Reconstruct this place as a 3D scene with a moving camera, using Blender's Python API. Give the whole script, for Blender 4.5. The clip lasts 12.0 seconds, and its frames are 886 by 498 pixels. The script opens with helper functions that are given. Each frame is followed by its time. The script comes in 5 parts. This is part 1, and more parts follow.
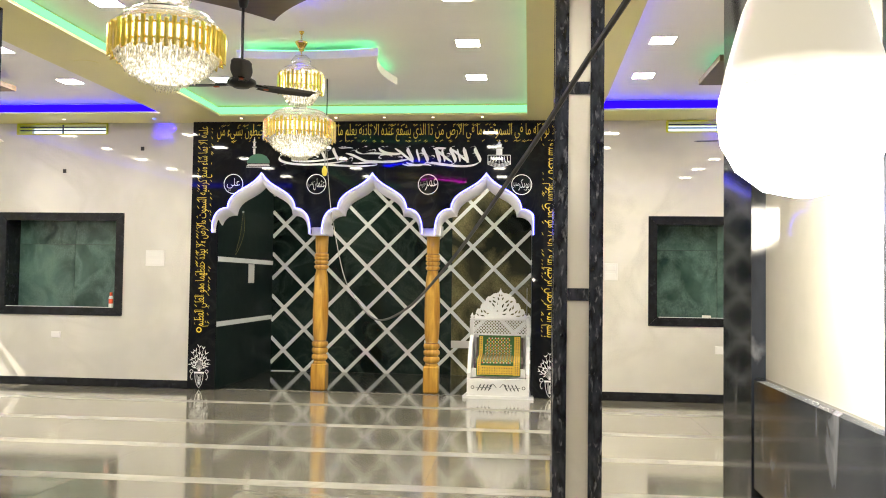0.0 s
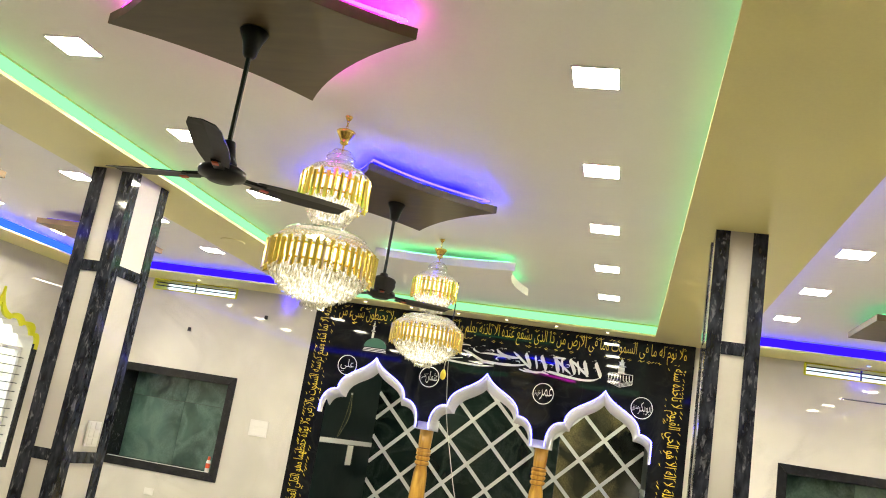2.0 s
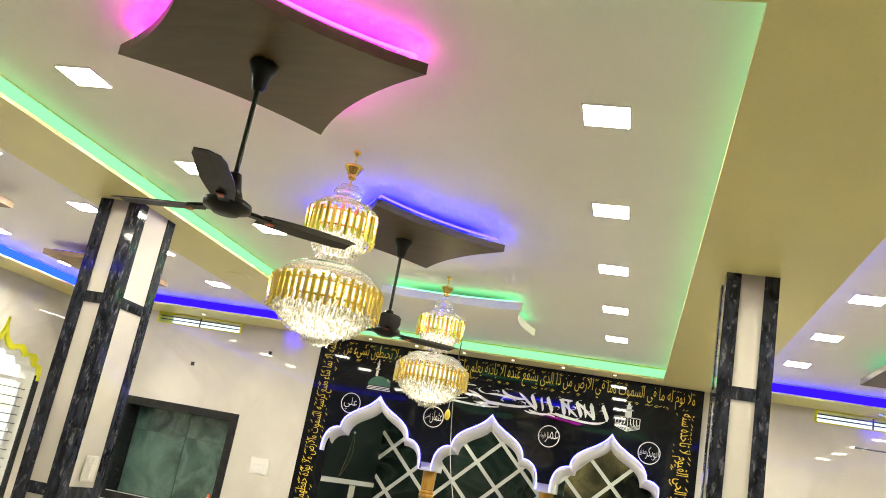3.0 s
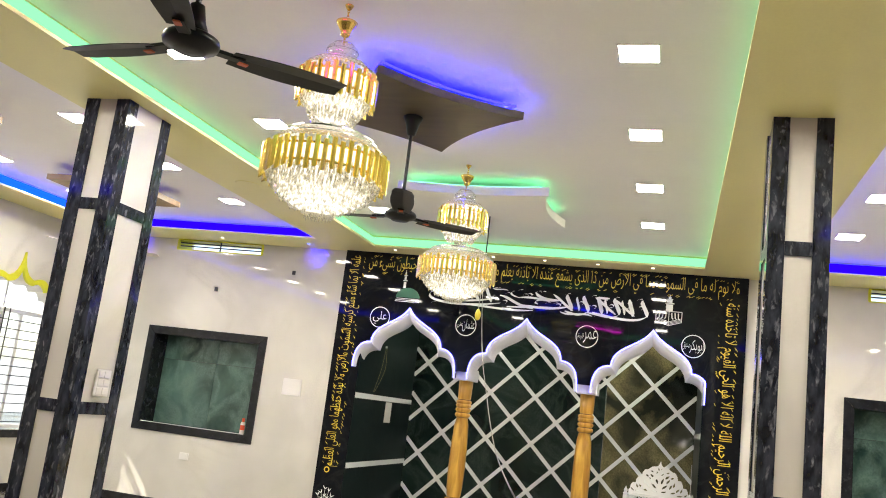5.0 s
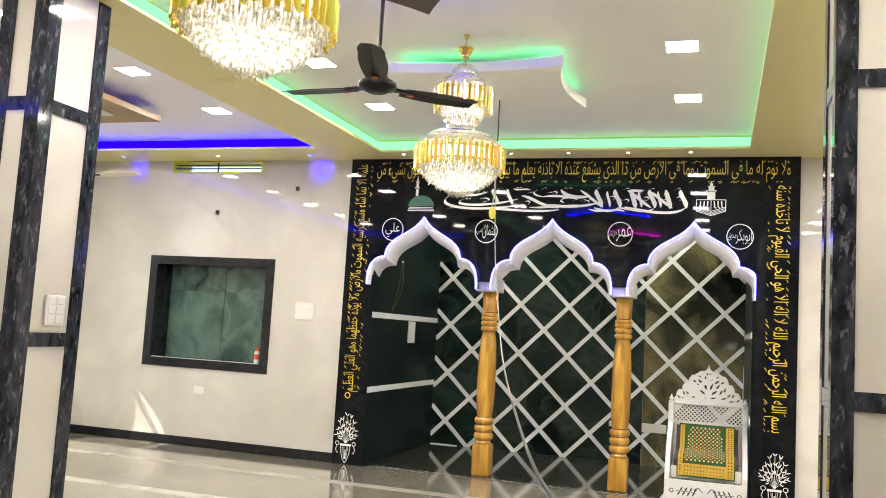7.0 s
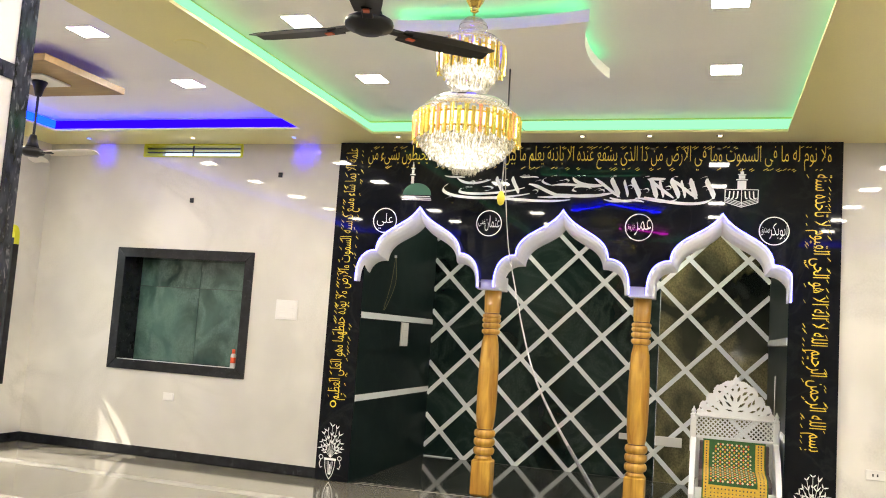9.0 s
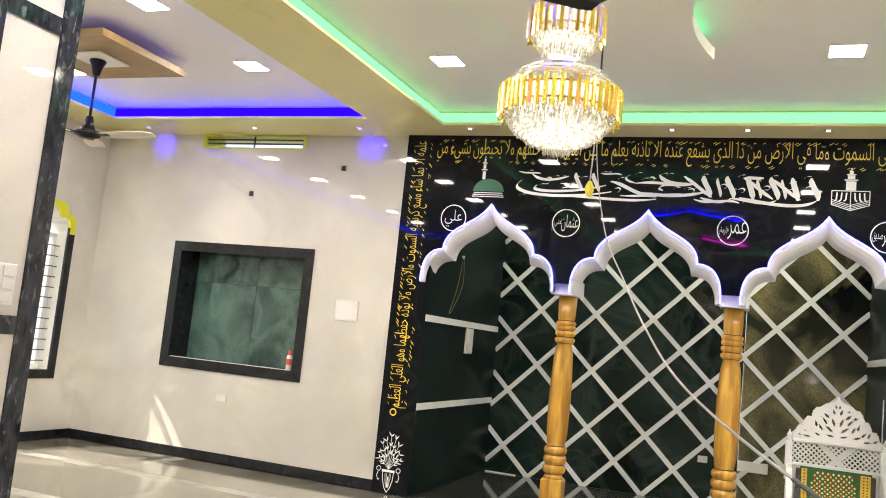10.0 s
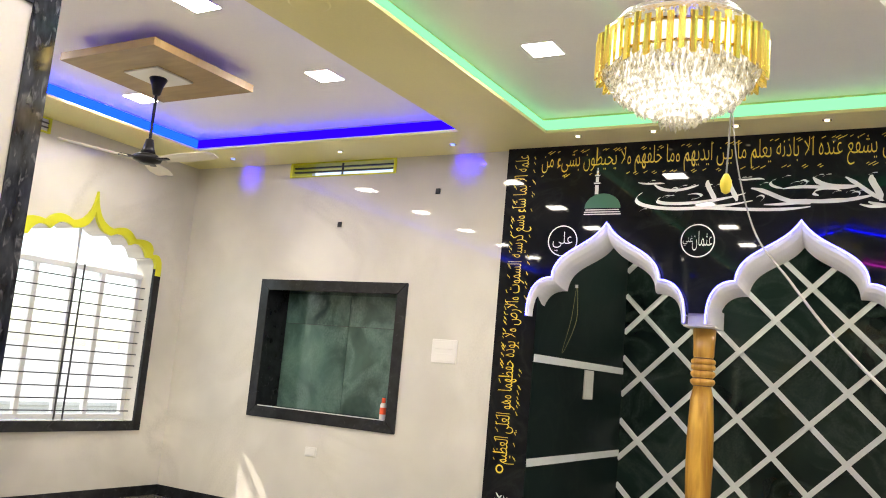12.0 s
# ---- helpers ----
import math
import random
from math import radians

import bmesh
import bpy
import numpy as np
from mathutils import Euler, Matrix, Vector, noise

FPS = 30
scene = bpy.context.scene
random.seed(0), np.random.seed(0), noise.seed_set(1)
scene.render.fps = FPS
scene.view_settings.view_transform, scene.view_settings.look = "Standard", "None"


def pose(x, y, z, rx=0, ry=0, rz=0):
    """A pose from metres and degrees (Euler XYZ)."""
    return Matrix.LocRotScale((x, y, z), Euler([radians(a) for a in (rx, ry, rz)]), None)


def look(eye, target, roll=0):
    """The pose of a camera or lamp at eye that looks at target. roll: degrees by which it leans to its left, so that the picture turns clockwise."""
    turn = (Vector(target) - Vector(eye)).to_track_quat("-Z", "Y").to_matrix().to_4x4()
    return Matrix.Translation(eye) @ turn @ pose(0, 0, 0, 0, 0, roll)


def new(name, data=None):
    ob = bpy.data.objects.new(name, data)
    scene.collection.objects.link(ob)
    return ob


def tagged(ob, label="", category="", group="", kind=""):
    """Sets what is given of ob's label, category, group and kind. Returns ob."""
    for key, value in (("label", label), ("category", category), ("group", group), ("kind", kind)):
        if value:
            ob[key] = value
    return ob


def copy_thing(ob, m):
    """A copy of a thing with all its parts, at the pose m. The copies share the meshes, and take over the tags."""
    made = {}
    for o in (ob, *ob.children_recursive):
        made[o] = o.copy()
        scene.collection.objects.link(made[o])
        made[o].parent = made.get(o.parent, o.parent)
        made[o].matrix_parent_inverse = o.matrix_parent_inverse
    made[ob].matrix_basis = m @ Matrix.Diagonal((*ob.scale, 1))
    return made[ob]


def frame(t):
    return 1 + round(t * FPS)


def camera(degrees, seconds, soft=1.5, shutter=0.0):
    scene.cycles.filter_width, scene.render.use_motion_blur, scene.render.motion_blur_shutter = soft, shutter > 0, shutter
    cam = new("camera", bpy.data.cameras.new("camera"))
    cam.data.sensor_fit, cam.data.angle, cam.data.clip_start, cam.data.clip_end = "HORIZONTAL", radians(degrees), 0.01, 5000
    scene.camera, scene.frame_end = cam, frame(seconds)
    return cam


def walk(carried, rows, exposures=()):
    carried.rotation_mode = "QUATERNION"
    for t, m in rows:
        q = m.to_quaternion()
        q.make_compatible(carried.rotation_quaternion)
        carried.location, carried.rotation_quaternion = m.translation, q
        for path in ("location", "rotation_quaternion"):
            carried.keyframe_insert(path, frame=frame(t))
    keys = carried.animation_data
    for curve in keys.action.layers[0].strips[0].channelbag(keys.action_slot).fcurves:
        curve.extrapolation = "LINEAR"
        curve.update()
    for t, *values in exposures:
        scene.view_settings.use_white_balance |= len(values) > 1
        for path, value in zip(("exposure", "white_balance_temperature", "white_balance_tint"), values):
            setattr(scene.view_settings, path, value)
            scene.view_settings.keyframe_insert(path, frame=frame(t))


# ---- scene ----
cam = camera(55.0, 12.0, soft=1.0)
PATH = [
    (0, (-0.372, 1.202, 1.417), (-0.573, 3.19, 1.493), 0.8),
    (0.5, (-0.446, 1.175, 1.495), (-0.713, 3.153, 1.622), 2.6),
    (1, (-0.515, 1.232, 1.613), (-0.857, 3.193, 1.813), 5.3),
    (1.5, (-0.601, 1.292, 1.734), (-1.006, 3.226, 2.043), 7.4),
    (2, (-0.641, 1.323, 1.84), (-1.099, 3.219, 2.283), 9.4),
    (2.5, (-0.66, 1.345, 1.878), (-1.144, 3.212, 2.408), 10.7),
    (4.5, (-0.608, 1.727, 1.637), (-1.125, 3.609, 2.074), 9.0),
    (5, (-0.649, 1.948, 1.614), (-1.191, 3.838, 1.983), 7.0),
    (5.5, (-0.701, 2.178, 1.573), (-1.25, 4.077, 1.876), 5.3),
    (6, (-0.67, 2.423, 1.542), (-1.232, 4.327, 1.791), 4.3),
    (6.5, (-0.641, 2.634, 1.541), (-1.215, 4.538, 1.754), 3.8),
    (7, (-0.658, 2.913, 1.531), (-1.276, 4.805, 1.722), 3.4),
    (9, (-1.006, 3.779, 1.541), (-1.604, 5.678, 1.736), 3.9),
    (9.5, (-1.133, 3.989, 1.49), (-1.778, 5.871, 1.699), 5.3),
    (10, (-1.32, 4.275, 1.463), (-2.04, 6.128, 1.677), 5.8),
    (10.5, (-1.356, 4.456, 1.468), (-2.087, 6.3, 1.719), 5.4),
    (11, (-1.376, 4.748, 1.472), (-2.177, 6.56, 1.745), 5.1),
    (11.5, (-1.456, 5.027, 1.443), (-2.382, 6.777, 1.727), 5.1),
    (12, (-1.548, 5.335, 1.462), (-2.541, 7.047, 1.754), 5.1),
]
walk(cam, [(t, look(eye, target, roll)) for t, eye, target, roll in PATH],
     [(0.0, 1.56, 6800, 9), (1.0, 1.56, 7000, 9), (2.5, 1.54, 7300, 4), (4.5, 1.48, 6650, 10), (7.0, 1.60, 6650, 12), (10.0, 1.58, 6750, 12), (12.0, 1.46, 6750, 13)])

# ---- world, sun, exposure ----
world = bpy.data.worlds.new("sky")
scene.world = world
world.use_nodes = True
sky = world.node_tree.nodes.new("ShaderNodeTexSky")
sky.sky_type, sky.sun_disc = "NISHITA", False
sky.sun_elevation, sky.sun_rotation = radians(51), radians(-67 - 180)
world.node_tree.links.new(sky.outputs[0], world.node_tree.nodes["Background"].inputs[0])
world.node_tree.nodes["Background"].inputs[1].default_value = 0.15
sun = new("sun", bpy.data.lights.new("sun", "SUN"))
sun.data.energy, sun.data.angle, sun.data.color = 3.2, radians(0.5), (1.0, 0.95, 0.86)
sun.matrix_world = look((-14, 5, 12), (-14 + 1.55, 5 + 0.66, 12 - 2.1))

LED_GREEN, LED_BLUE, PANEL_GLOW = 0.45, 1.7, 66.0

# plan, in metres
WX0, WX1, WY0, WY1 = -8.43, 3.81, -1.6, 11.80      # inner faces of the hall
SOFFIT, CEIL = 3.43, 3.575
PAN_X0, PAN_X1, PAN_Y, PAN_TOP = -4.70, 0.076, 11.75, 3.45
ALC_X0, ALC_X1, ALC_Y = -4.34, -0.33, 14.10         # alcove behind the arcade
ARCHES = (-3.765, -2.335, -0.905)
MID = -2.38


# ---- mesh helpers ----
def link_mesh(name, bm, material, parent=None, label="", smooth=False):
    me = bpy.data.meshes.new(name)
    bmesh.ops.recalc_face_normals(bm, faces=bm.faces[:])
    bm.to_mesh(me)
    bm.free()
    if smooth:
        me.polygons.foreach_set("use_smooth", [True] * len(me.polygons))
    me.materials.append(material)
    ob = new(name, me)
    if parent:
        ob.parent = parent
    if label:
        ob["label"] = label
    return ob


def part(name, bm, material, parent, label="", smooth=False):
    return link_mesh(name, bm, material, parent, label, smooth)


def shared(name, mesh, parent, m):
    ob = new(name, mesh)
    ob.parent = parent
    ob.matrix_basis = m
    return ob


def thing(name, m, label, category, group="", kind=""):
    ob = new(name)
    ob.empty_display_size = 0.1
    ob.matrix_basis = m
    return tagged(ob, label, category, group, kind)


def structure(name, bm, material, label, category="", smooth=False):
    ob = link_mesh(name, bm, material, None, "", smooth)
    return tagged(ob, label, category, "", "structure")


def box(x0, x1, y0, y1, z0, z1, bevel=0.0, bm=None):
    own = bmesh.new()
    v = [own.verts.new((x, y, z)) for x in (x0, x1) for y in (y0, y1) for z in (z0, z1)]
    for f in ((0, 1, 3, 2), (4, 6, 7, 5), (0, 4, 5, 1), (2, 3, 7, 6), (0, 2, 6, 4), (1, 5, 7, 3)):
        own.faces.new([v[i] for i in f])
    if bevel:
        bmesh.ops.bevel(own, geom=own.edges[:], offset=bevel, segments=1, affect="EDGES")
    return joined(bm, own)


def joined(bm, own):
    if bm is None:
        return own
    me = bpy.data.meshes.new("tmp")
    own.to_mesh(me)
    own.free()
    bm.from_mesh(me)
    bpy.data.meshes.remove(me)
    return bm


def lathe(profile, n=24, bm=None, cx=0.0, cy=0.0):
    """Turns (radius, z) points round the z axis."""
    bm = bm or bmesh.new()
    rings = []
    for r, z in profile:
        rings.append([bm.verts.new((cx + r * math.cos(a), cy + r * math.sin(a), z)) for a in (2 * math.pi * i / n for i in range(n))])
    for a, b in zip(rings, rings[1:]):
        for i in range(n):
            bm.faces.new((a[i], a[(i + 1) % n], b[(i + 1) % n], b[i]))
    for ring in (rings[0], rings[-1]):
        bm.faces.new(ring)
    return bm


def tube(pts, r, n=6, bm=None):
    """A round tube along points; r is one radius or one a point."""
    bm = bm or bmesh.new()
    pts = [Vector(p) for p in pts]
    rad = r if isinstance(r, (list, tuple)) else [r] * len(pts)
    rings = []
    side = None
    for i, p in enumerate(pts):
        d = (pts[min(i + 1, len(pts) - 1)] - pts[max(i - 1, 0)]).normalized()
        if side is None:
            side = d.cross(Vector((0.31, 0.17, 0.93))).normalized()
        side = (side - d * side.dot(d)).normalized()
        up = d.cross(side)
        rings.append([bm.verts.new(p + (side * math.cos(a) + up * math.sin(a)) * rad[i]) for a in (2 * math.pi * k / n for k in range(n))])
    for a, b in zip(rings, rings[1:]):
        for k in range(n):
            bm.faces.new((a[k], a[(k + 1) % n], b[(k + 1) % n], b[k]))
    bm.faces.new(rings[0])
    bm.faces.new(rings[-1])
    return bm


def prism(outline, depth, axis="z", bm=None, at=0.0):
    """A flat outline given as 2D points, made depth thick along an axis."""
    bm = bm or bmesh.new()
    put = {"z": lambda u, v, w: (u, v, w), "y": lambda u, v, w: (u, w, v), "x": lambda u, v, w: (w, u, v)}[axis]
    a = [bm.verts.new(put(u, v, at)) for u, v in outline]
    b = [bm.verts.new(put(u, v, at + depth)) for u, v in outline]
    n = len(outline)
    bm.faces.new(a)
    bm.faces.new(b)
    for i in range(n):
        bm.faces.new((a[i], a[(i + 1) % n], b[(i + 1) % n], b[i]))
    return bm


def bez(p, n):
    """Points of a Bezier curve of any order, with the last left out."""
    out = []
    for i in range(n):
        q, t = [Vector(k) for k in p], i / n
        while len(q) > 1:
            q = [a.lerp(b, t) for a, b in zip(q, q[1:])]
        out.append(tuple(q[0]))
    return out


def spline(pts, n):
    """A smooth line through points."""
    P = [Vector(p) for p in pts]
    P = [2 * P[0] - P[1]] + P + [2 * P[-1] - P[-2]]
    out = []
    for a, b, c, d in zip(P, P[1:], P[2:], P[3:]):
        for i in range(n):
            t = i / n
            out.append(0.5 * ((2 * b) + (c - a) * t + (2 * a - 5 * b + 4 * c - d) * t * t + (3 * b - a - 3 * c + d) * t ** 3))
    return out + [P[-2]]


# ---- materials ----
def material(name, color, rough=0.5, metal=0.0, vary=0.12, scale=3.0, fine=60.0, bump=0.0, coat=0.0, emit=0.0, glow=None, spec=0.5):
    m = bpy.data.materials.new(name)
    m.use_nodes = True
    nt = m.node_tree
    b = nt.nodes["Principled BSDF"]
    b.inputs["Roughness"].default_value, b.inputs["Metallic"].default_value = rough, metal
    b.inputs["Coat Weight"].default_value = coat
    b.inputs["Coat Roughness"].default_value = 0.04
    b.inputs["Specular IOR Level"].default_value = spec
    b.inputs["Base Color"].default_value = (*color, 1)
    if emit:
        b.inputs["Emission Color"].default_value = (*(glow or color), 1)
        b.inputs["Emission Strength"].default_value = emit
    if vary:
        co = nt.nodes.new("ShaderNodeTexCoord")
        big, small = nt.nodes.new("ShaderNodeTexNoise"), nt.nodes.new("ShaderNodeTexNoise")
        big.inputs["Scale"].default_value, big.inputs["Detail"].default_value = scale, 5
        small.inputs["Scale"].default_value, small.inputs["Detail"].default_value = fine, 3
        mix = nt.nodes.new("ShaderNodeMix")
        mix.data_type = "FLOAT"
        mix.inputs[0].default_value = 0.35
        ramp = nt.nodes.new("ShaderNodeValToRGB")
        ramp.color_ramp.elements[0].position, ramp.color_ramp.elements[1].position = 0.3, 0.7
        ramp.color_ramp.elements[0].color = (*[c * (1 - vary) for c in color], 1)
        ramp.color_ramp.elements[1].color = (*[min(1, c * (1 + vary)) for c in color], 1)
        for n in (big, small):
            nt.links.new(co.outputs["Object"], n.inputs["Vector"])
        nt.links.new(big.outputs["Fac"], mix.inputs[2])
        nt.links.new(small.outputs["Fac"], mix.inputs[3])
        nt.links.new(mix.outputs[0], ramp.inputs[0])
        nt.links.new(ramp.outputs[0], b.inputs["Base Color"])
        rr = nt.nodes.new("ShaderNodeMapRange")
        rr.inputs["To Min"].default_value, rr.inputs["To Max"].default_value = rough * 0.8, min(1, rough * 1.3)
        nt.links.new(big.outputs["Fac"], rr.inputs["Value"])
        nt.links.new(rr.outputs[0], b.inputs["Roughness"])
        if bump:
            bp = nt.nodes.new("ShaderNodeBump")
            bp.inputs["Strength"].default_value, bp.inputs["Distance"].default_value = bump, 0.01
            nt.links.new(small.outputs["Fac"], bp.inputs["Height"])
            nt.links.new(bp.outputs[0], b.inputs["Normal"])
    return m


def veined(name, base, vein, rough, scale=1.6, spread=(0.46, 0.54), stretch=(1, 1, 1), warp=1.2, random=0.0, third=None, spec=0.5):
    """Polished stone: a ground colour clouded at a large scale, with thin bent veins."""
    m = bpy.data.materials.new(name)
    m.use_nodes = True
    nt = m.node_tree
    b = nt.nodes["Principled BSDF"]
    b.inputs["Roughness"].default_value, b.inputs["Specular IOR Level"].default_value = rough, spec
    co, mp = nt.nodes.new("ShaderNodeTexCoord"), nt.nodes.new("ShaderNodeMapping")
    mp.inputs["Scale"].default_value = stretch
    nt.links.new(co.outputs["Object"], mp.inputs["Vector"])
    vec = mp.outputs[0]
    if random:
        info, add = nt.nodes.new("ShaderNodeObjectInfo"), nt.nodes.new("ShaderNodeVectorMath")
        mul = nt.nodes.new("ShaderNodeMath")
        mul.operation, mul.inputs[1].default_value = "MULTIPLY", random
        nt.links.new(info.outputs["Random"], mul.inputs[0])
        nt.links.new(vec, add.inputs[0])
        nt.links.new(mul.outputs[0], add.inputs[1])
        vec = add.outputs[0]
    veins, cloud, grain = (nt.nodes.new("ShaderNodeTexNoise") for _ in range(3))
    veins.inputs["Scale"].default_value, veins.inputs["Detail"].default_value, veins.inputs["Distortion"].default_value = scale, 6, warp
    cloud.inputs["Scale"].default_value, cloud.inputs["Detail"].default_value = scale * 0.6, 4
    grain.inputs["Scale"].default_value, grain.inputs["Detail"].default_value = 55, 3
    for n in (veins, cloud, grain):
        nt.links.new(vec, n.inputs["Vector"])
    band = nt.nodes.new("ShaderNodeValToRGB")
    e = band.color_ramp.elements
    mid = (spread[0] + spread[1]) / 2
    e[0].position, e[0].color = spread[0], (0, 0, 0, 1)
    e[1].position, e[1].color = spread[1], (0, 0, 0, 1)
    peak = e.new(mid)
    peak.color = (1, 1, 1, 1)
    nt.links.new(veins.outputs["Fac"], band.inputs[0])
    tone = nt.nodes.new("ShaderNodeValToRGB")
    tone.color_ramp.elements[0].position, tone.color_ramp.elements[1].position = 0.35, 0.68
    tone.color_ramp.elements[0].color = (*[c * 0.72 for c in base], 1)
    tone.color_ramp.elements[1].color = (*(third or [c * 1.3 for c in base]), 1)
    nt.links.new(cloud.outputs["Fac"], tone.inputs[0])
    cut = nt.nodes.new("ShaderNodeMath")
    cut.operation = "MULTIPLY"
    nt.links.new(band.outputs[0], cut.inputs[0])
    nt.links.new(grain.outputs["Fac"], cut.inputs[1])
    mix = nt.nodes.new("ShaderNodeMix")
    mix.data_type = "RGBA"
    nt.links.new(cut.outputs[0], mix.inputs[0])
    nt.links.new(tone.outputs[0], mix.inputs[6])
    mix.inputs[7].default_value = (*vein, 1)
    nt.links.new(mix.outputs[2], b.inputs["Base Color"])
    return m


def wood(name, a, b_, rough=0.35, stretch=(14, 14, 1.2), coat=0.3):
    m = bpy.data.materials.new(name)
    m.use_nodes = True
    nt = m.node_tree
    b = nt.nodes["Principled BSDF"]
    b.inputs["Roughness"].default_value, b.inputs["Coat Weight"].default_value = rough, coat
    co, mp, n, r = (nt.nodes.new("ShaderNode" + k) for k in ("TexCoord", "Mapping", "TexNoise", "ValToRGB"))
    mp.inputs["Scale"].default_value = stretch
    n.inputs["Scale"].default_value, n.inputs["Detail"].default_value, n.inputs["Distortion"].default_value = 1.6, 7, 0.8
    r.color_ramp.elements[0].position, r.color_ramp.elements[1].position = 0.36, 0.66
    r.color_ramp.elements[0].color, r.color_ramp.elements[1].color = (*a, 1), (*b_, 1)
    nt.links.new(co.outputs["Object"], mp.inputs["Vector"])
    nt.links.new(mp.outputs[0], n.inputs["Vector"])
    nt.links.new(n.outputs["Fac"], r.inputs[0])
    nt.links.new(r.outputs[0], b.inputs["Base Color"])
    return m


def glow(name, color, strength):
    m = bpy.data.materials.new(name)
    m.use_nodes = True
    nt = m.node_tree
    nt.nodes.remove(nt.nodes["Principled BSDF"])
    e = nt.nodes.new("ShaderNodeEmission")
    e.inputs[0].default_value, e.inputs[1].default_value = (*color, 1), strength
    nt.links.new(e.outputs[0], nt.nodes["Material Output"].inputs[0])
    return m


def clear(name, tint, mirror=0.25, rough=0.02):
    """Thin cut glass: lets light through and glints."""
    m = bpy.data.materials.new(name)
    m.use_nodes = True
    nt = m.node_tree
    nt.nodes.remove(nt.nodes["Principled BSDF"])
    t, g, mix = (nt.nodes.new("ShaderNode" + k) for k in ("BsdfTransparent", "BsdfGlossy", "MixShader"))
    t.inputs[0].default_value, g.inputs["Color"].default_value, g.inputs["Roughness"].default_value = (*tint, 1), (1, 1, 1, 1), rough
    mix.inputs[0].default_value = mirror
    nt.links.new(t.outputs[0], mix.inputs[1])
    nt.links.new(g.outputs[0], mix.inputs[2])
    nt.links.new(mix.outputs[0], nt.nodes["Material Output"].inputs[0])
    return m


M_WALL = veined("cream_wall_tile", (0.63, 0.605, 0.535), (0.56, 0.535, 0.465), 0.02, 0.7, (0.42, 0.58), spec=0.3)
M_WALL_B = material("cream_wall_paint", (0.64, 0.60, 0.52), 0.45, vary=0.05)
M_CEIL = material("white_ceiling_paint", (0.87, 0.855, 0.79), 0.55, vary=0.03, scale=1.5, bump=0.03)
M_SOFFIT = material("cream_yellow_paint", (0.76, 0.695, 0.31), 0.33, vary=0.05, scale=1.2, bump=0.04)
M_BLACK = veined("black_granite_panel", (0.007, 0.008, 0.010), (0.016, 0.019, 0.019), 0.03, 2.0, spec=0.22)
M_STRIP = veined("black_veined_marble", (0.011, 0.013, 0.018), (0.24, 0.25, 0.28), 0.07, 30.0, (0.575, 0.86), (1.3, 1.3, 0.5), 0.6, 7.0, third=(0.036, 0.041, 0.054), spec=0.4)
M_FRAME = veined("dark_granite_frame", (0.015, 0.016, 0.018), (0.06, 0.06, 0.065), 0.14, 16.0, (0.60, 0.90), spec=0.3)
M_GREEN = veined("dark_green_marble", (0.0045, 0.012, 0.0105), (0.042, 0.062, 0.05), 0.06, 1.5, (0.44, 0.58), third=(0.021, 0.038, 0.032), random=11.0, spec=0.38)
# golden clouds in this marble's colour stand in for bright reflections
M_OLIVE_REFLECT = veined("olive_marble_with_reflections", (0.009, 0.014, 0.011), (0.36, 0.32, 0.15), 0.08, 1.5, (0.40, 0.76), (1, 1, 0.8), 0.7, third=(0.05, 0.053, 0.034), spec=0.4)
M_SIDE = veined("dark_green_side_marble", (0.005, 0.012, 0.011), (0.014, 0.022, 0.019), 0.30, 1.5, (0.46, 0.54), third=(0.010, 0.02, 0.018), spec=0.05)
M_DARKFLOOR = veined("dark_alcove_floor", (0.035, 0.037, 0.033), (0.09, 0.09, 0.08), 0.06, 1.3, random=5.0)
M_NICHE = veined("green_marble_back", (0.009, 0.030, 0.026), (0.14, 0.23, 0.19), 0.10, 3.2, (0.42, 0.68), (1, 1, 0.8), 0.5, 5.0, third=(0.075, 0.15, 0.12))
M_FLOOR = veined("grey_floor_marble", (0.255, 0.236, 0.182), (0.10, 0.088, 0.058), 0.09, 1.3, (0.46, 0.54), (0.55, 1.6, 1), 1.9, 23.0, third=(0.36, 0.335, 0.275), spec=1.0)
M_FLOOR.node_tree.nodes["Principled BSDF"].inputs["Coat Weight"].default_value = 0.7
M_FLOOR.node_tree.nodes["Principled BSDF"].inputs["Coat Roughness"].default_value = 0.10
M_BAND = veined("white_floor_marble", (0.42, 0.405, 0.355), (0.33, 0.31, 0.27), 0.03, 2.0, random=9.0)
M_GROUT = material("grey_grout", (0.22, 0.21, 0.19), 0.8, vary=0.1)
M_LATTICE = material("white_lattice_strip", (0.80, 0.835, 0.815), 0.18, vary=0.05)
M_ARCH = material("white_gloss_moulding", (0.82, 0.82, 0.81), 0.3, vary=0.03, bump=0.02)
M_WOOD = wood("honey_turned_wood", (0.36, 0.165, 0.018), (0.66, 0.38, 0.06), 0.3, (9, 9, 1.0), 0.45)
M_WOOD_D = wood("dark_wood_groove", (0.10, 0.035, 0.008), (0.16, 0.07, 0.015))
M_BOARD = wood("brown_board_laminate", (0.074, 0.050, 0.018), (0.098, 0.067, 0.025), 0.42, (2, 9, 2), 0.03)
M_BOARD_L = wood("light_brown_board", (0.26, 0.165, 0.055), (0.33, 0.215, 0.08), 0.42, (2, 9, 2), 0.03)
M_FAN = material("black_fan_enamel", (0.010, 0.0095, 0.009), 0.36, vary=0.1, spec=0.25)
M_FAN_W = material("cream_fan_enamel", (0.74, 0.68, 0.55), 0.35, vary=0.05)
M_ORANGE = material("orange_badge", (0.55, 0.09, 0.03), 0.35, vary=0.05)
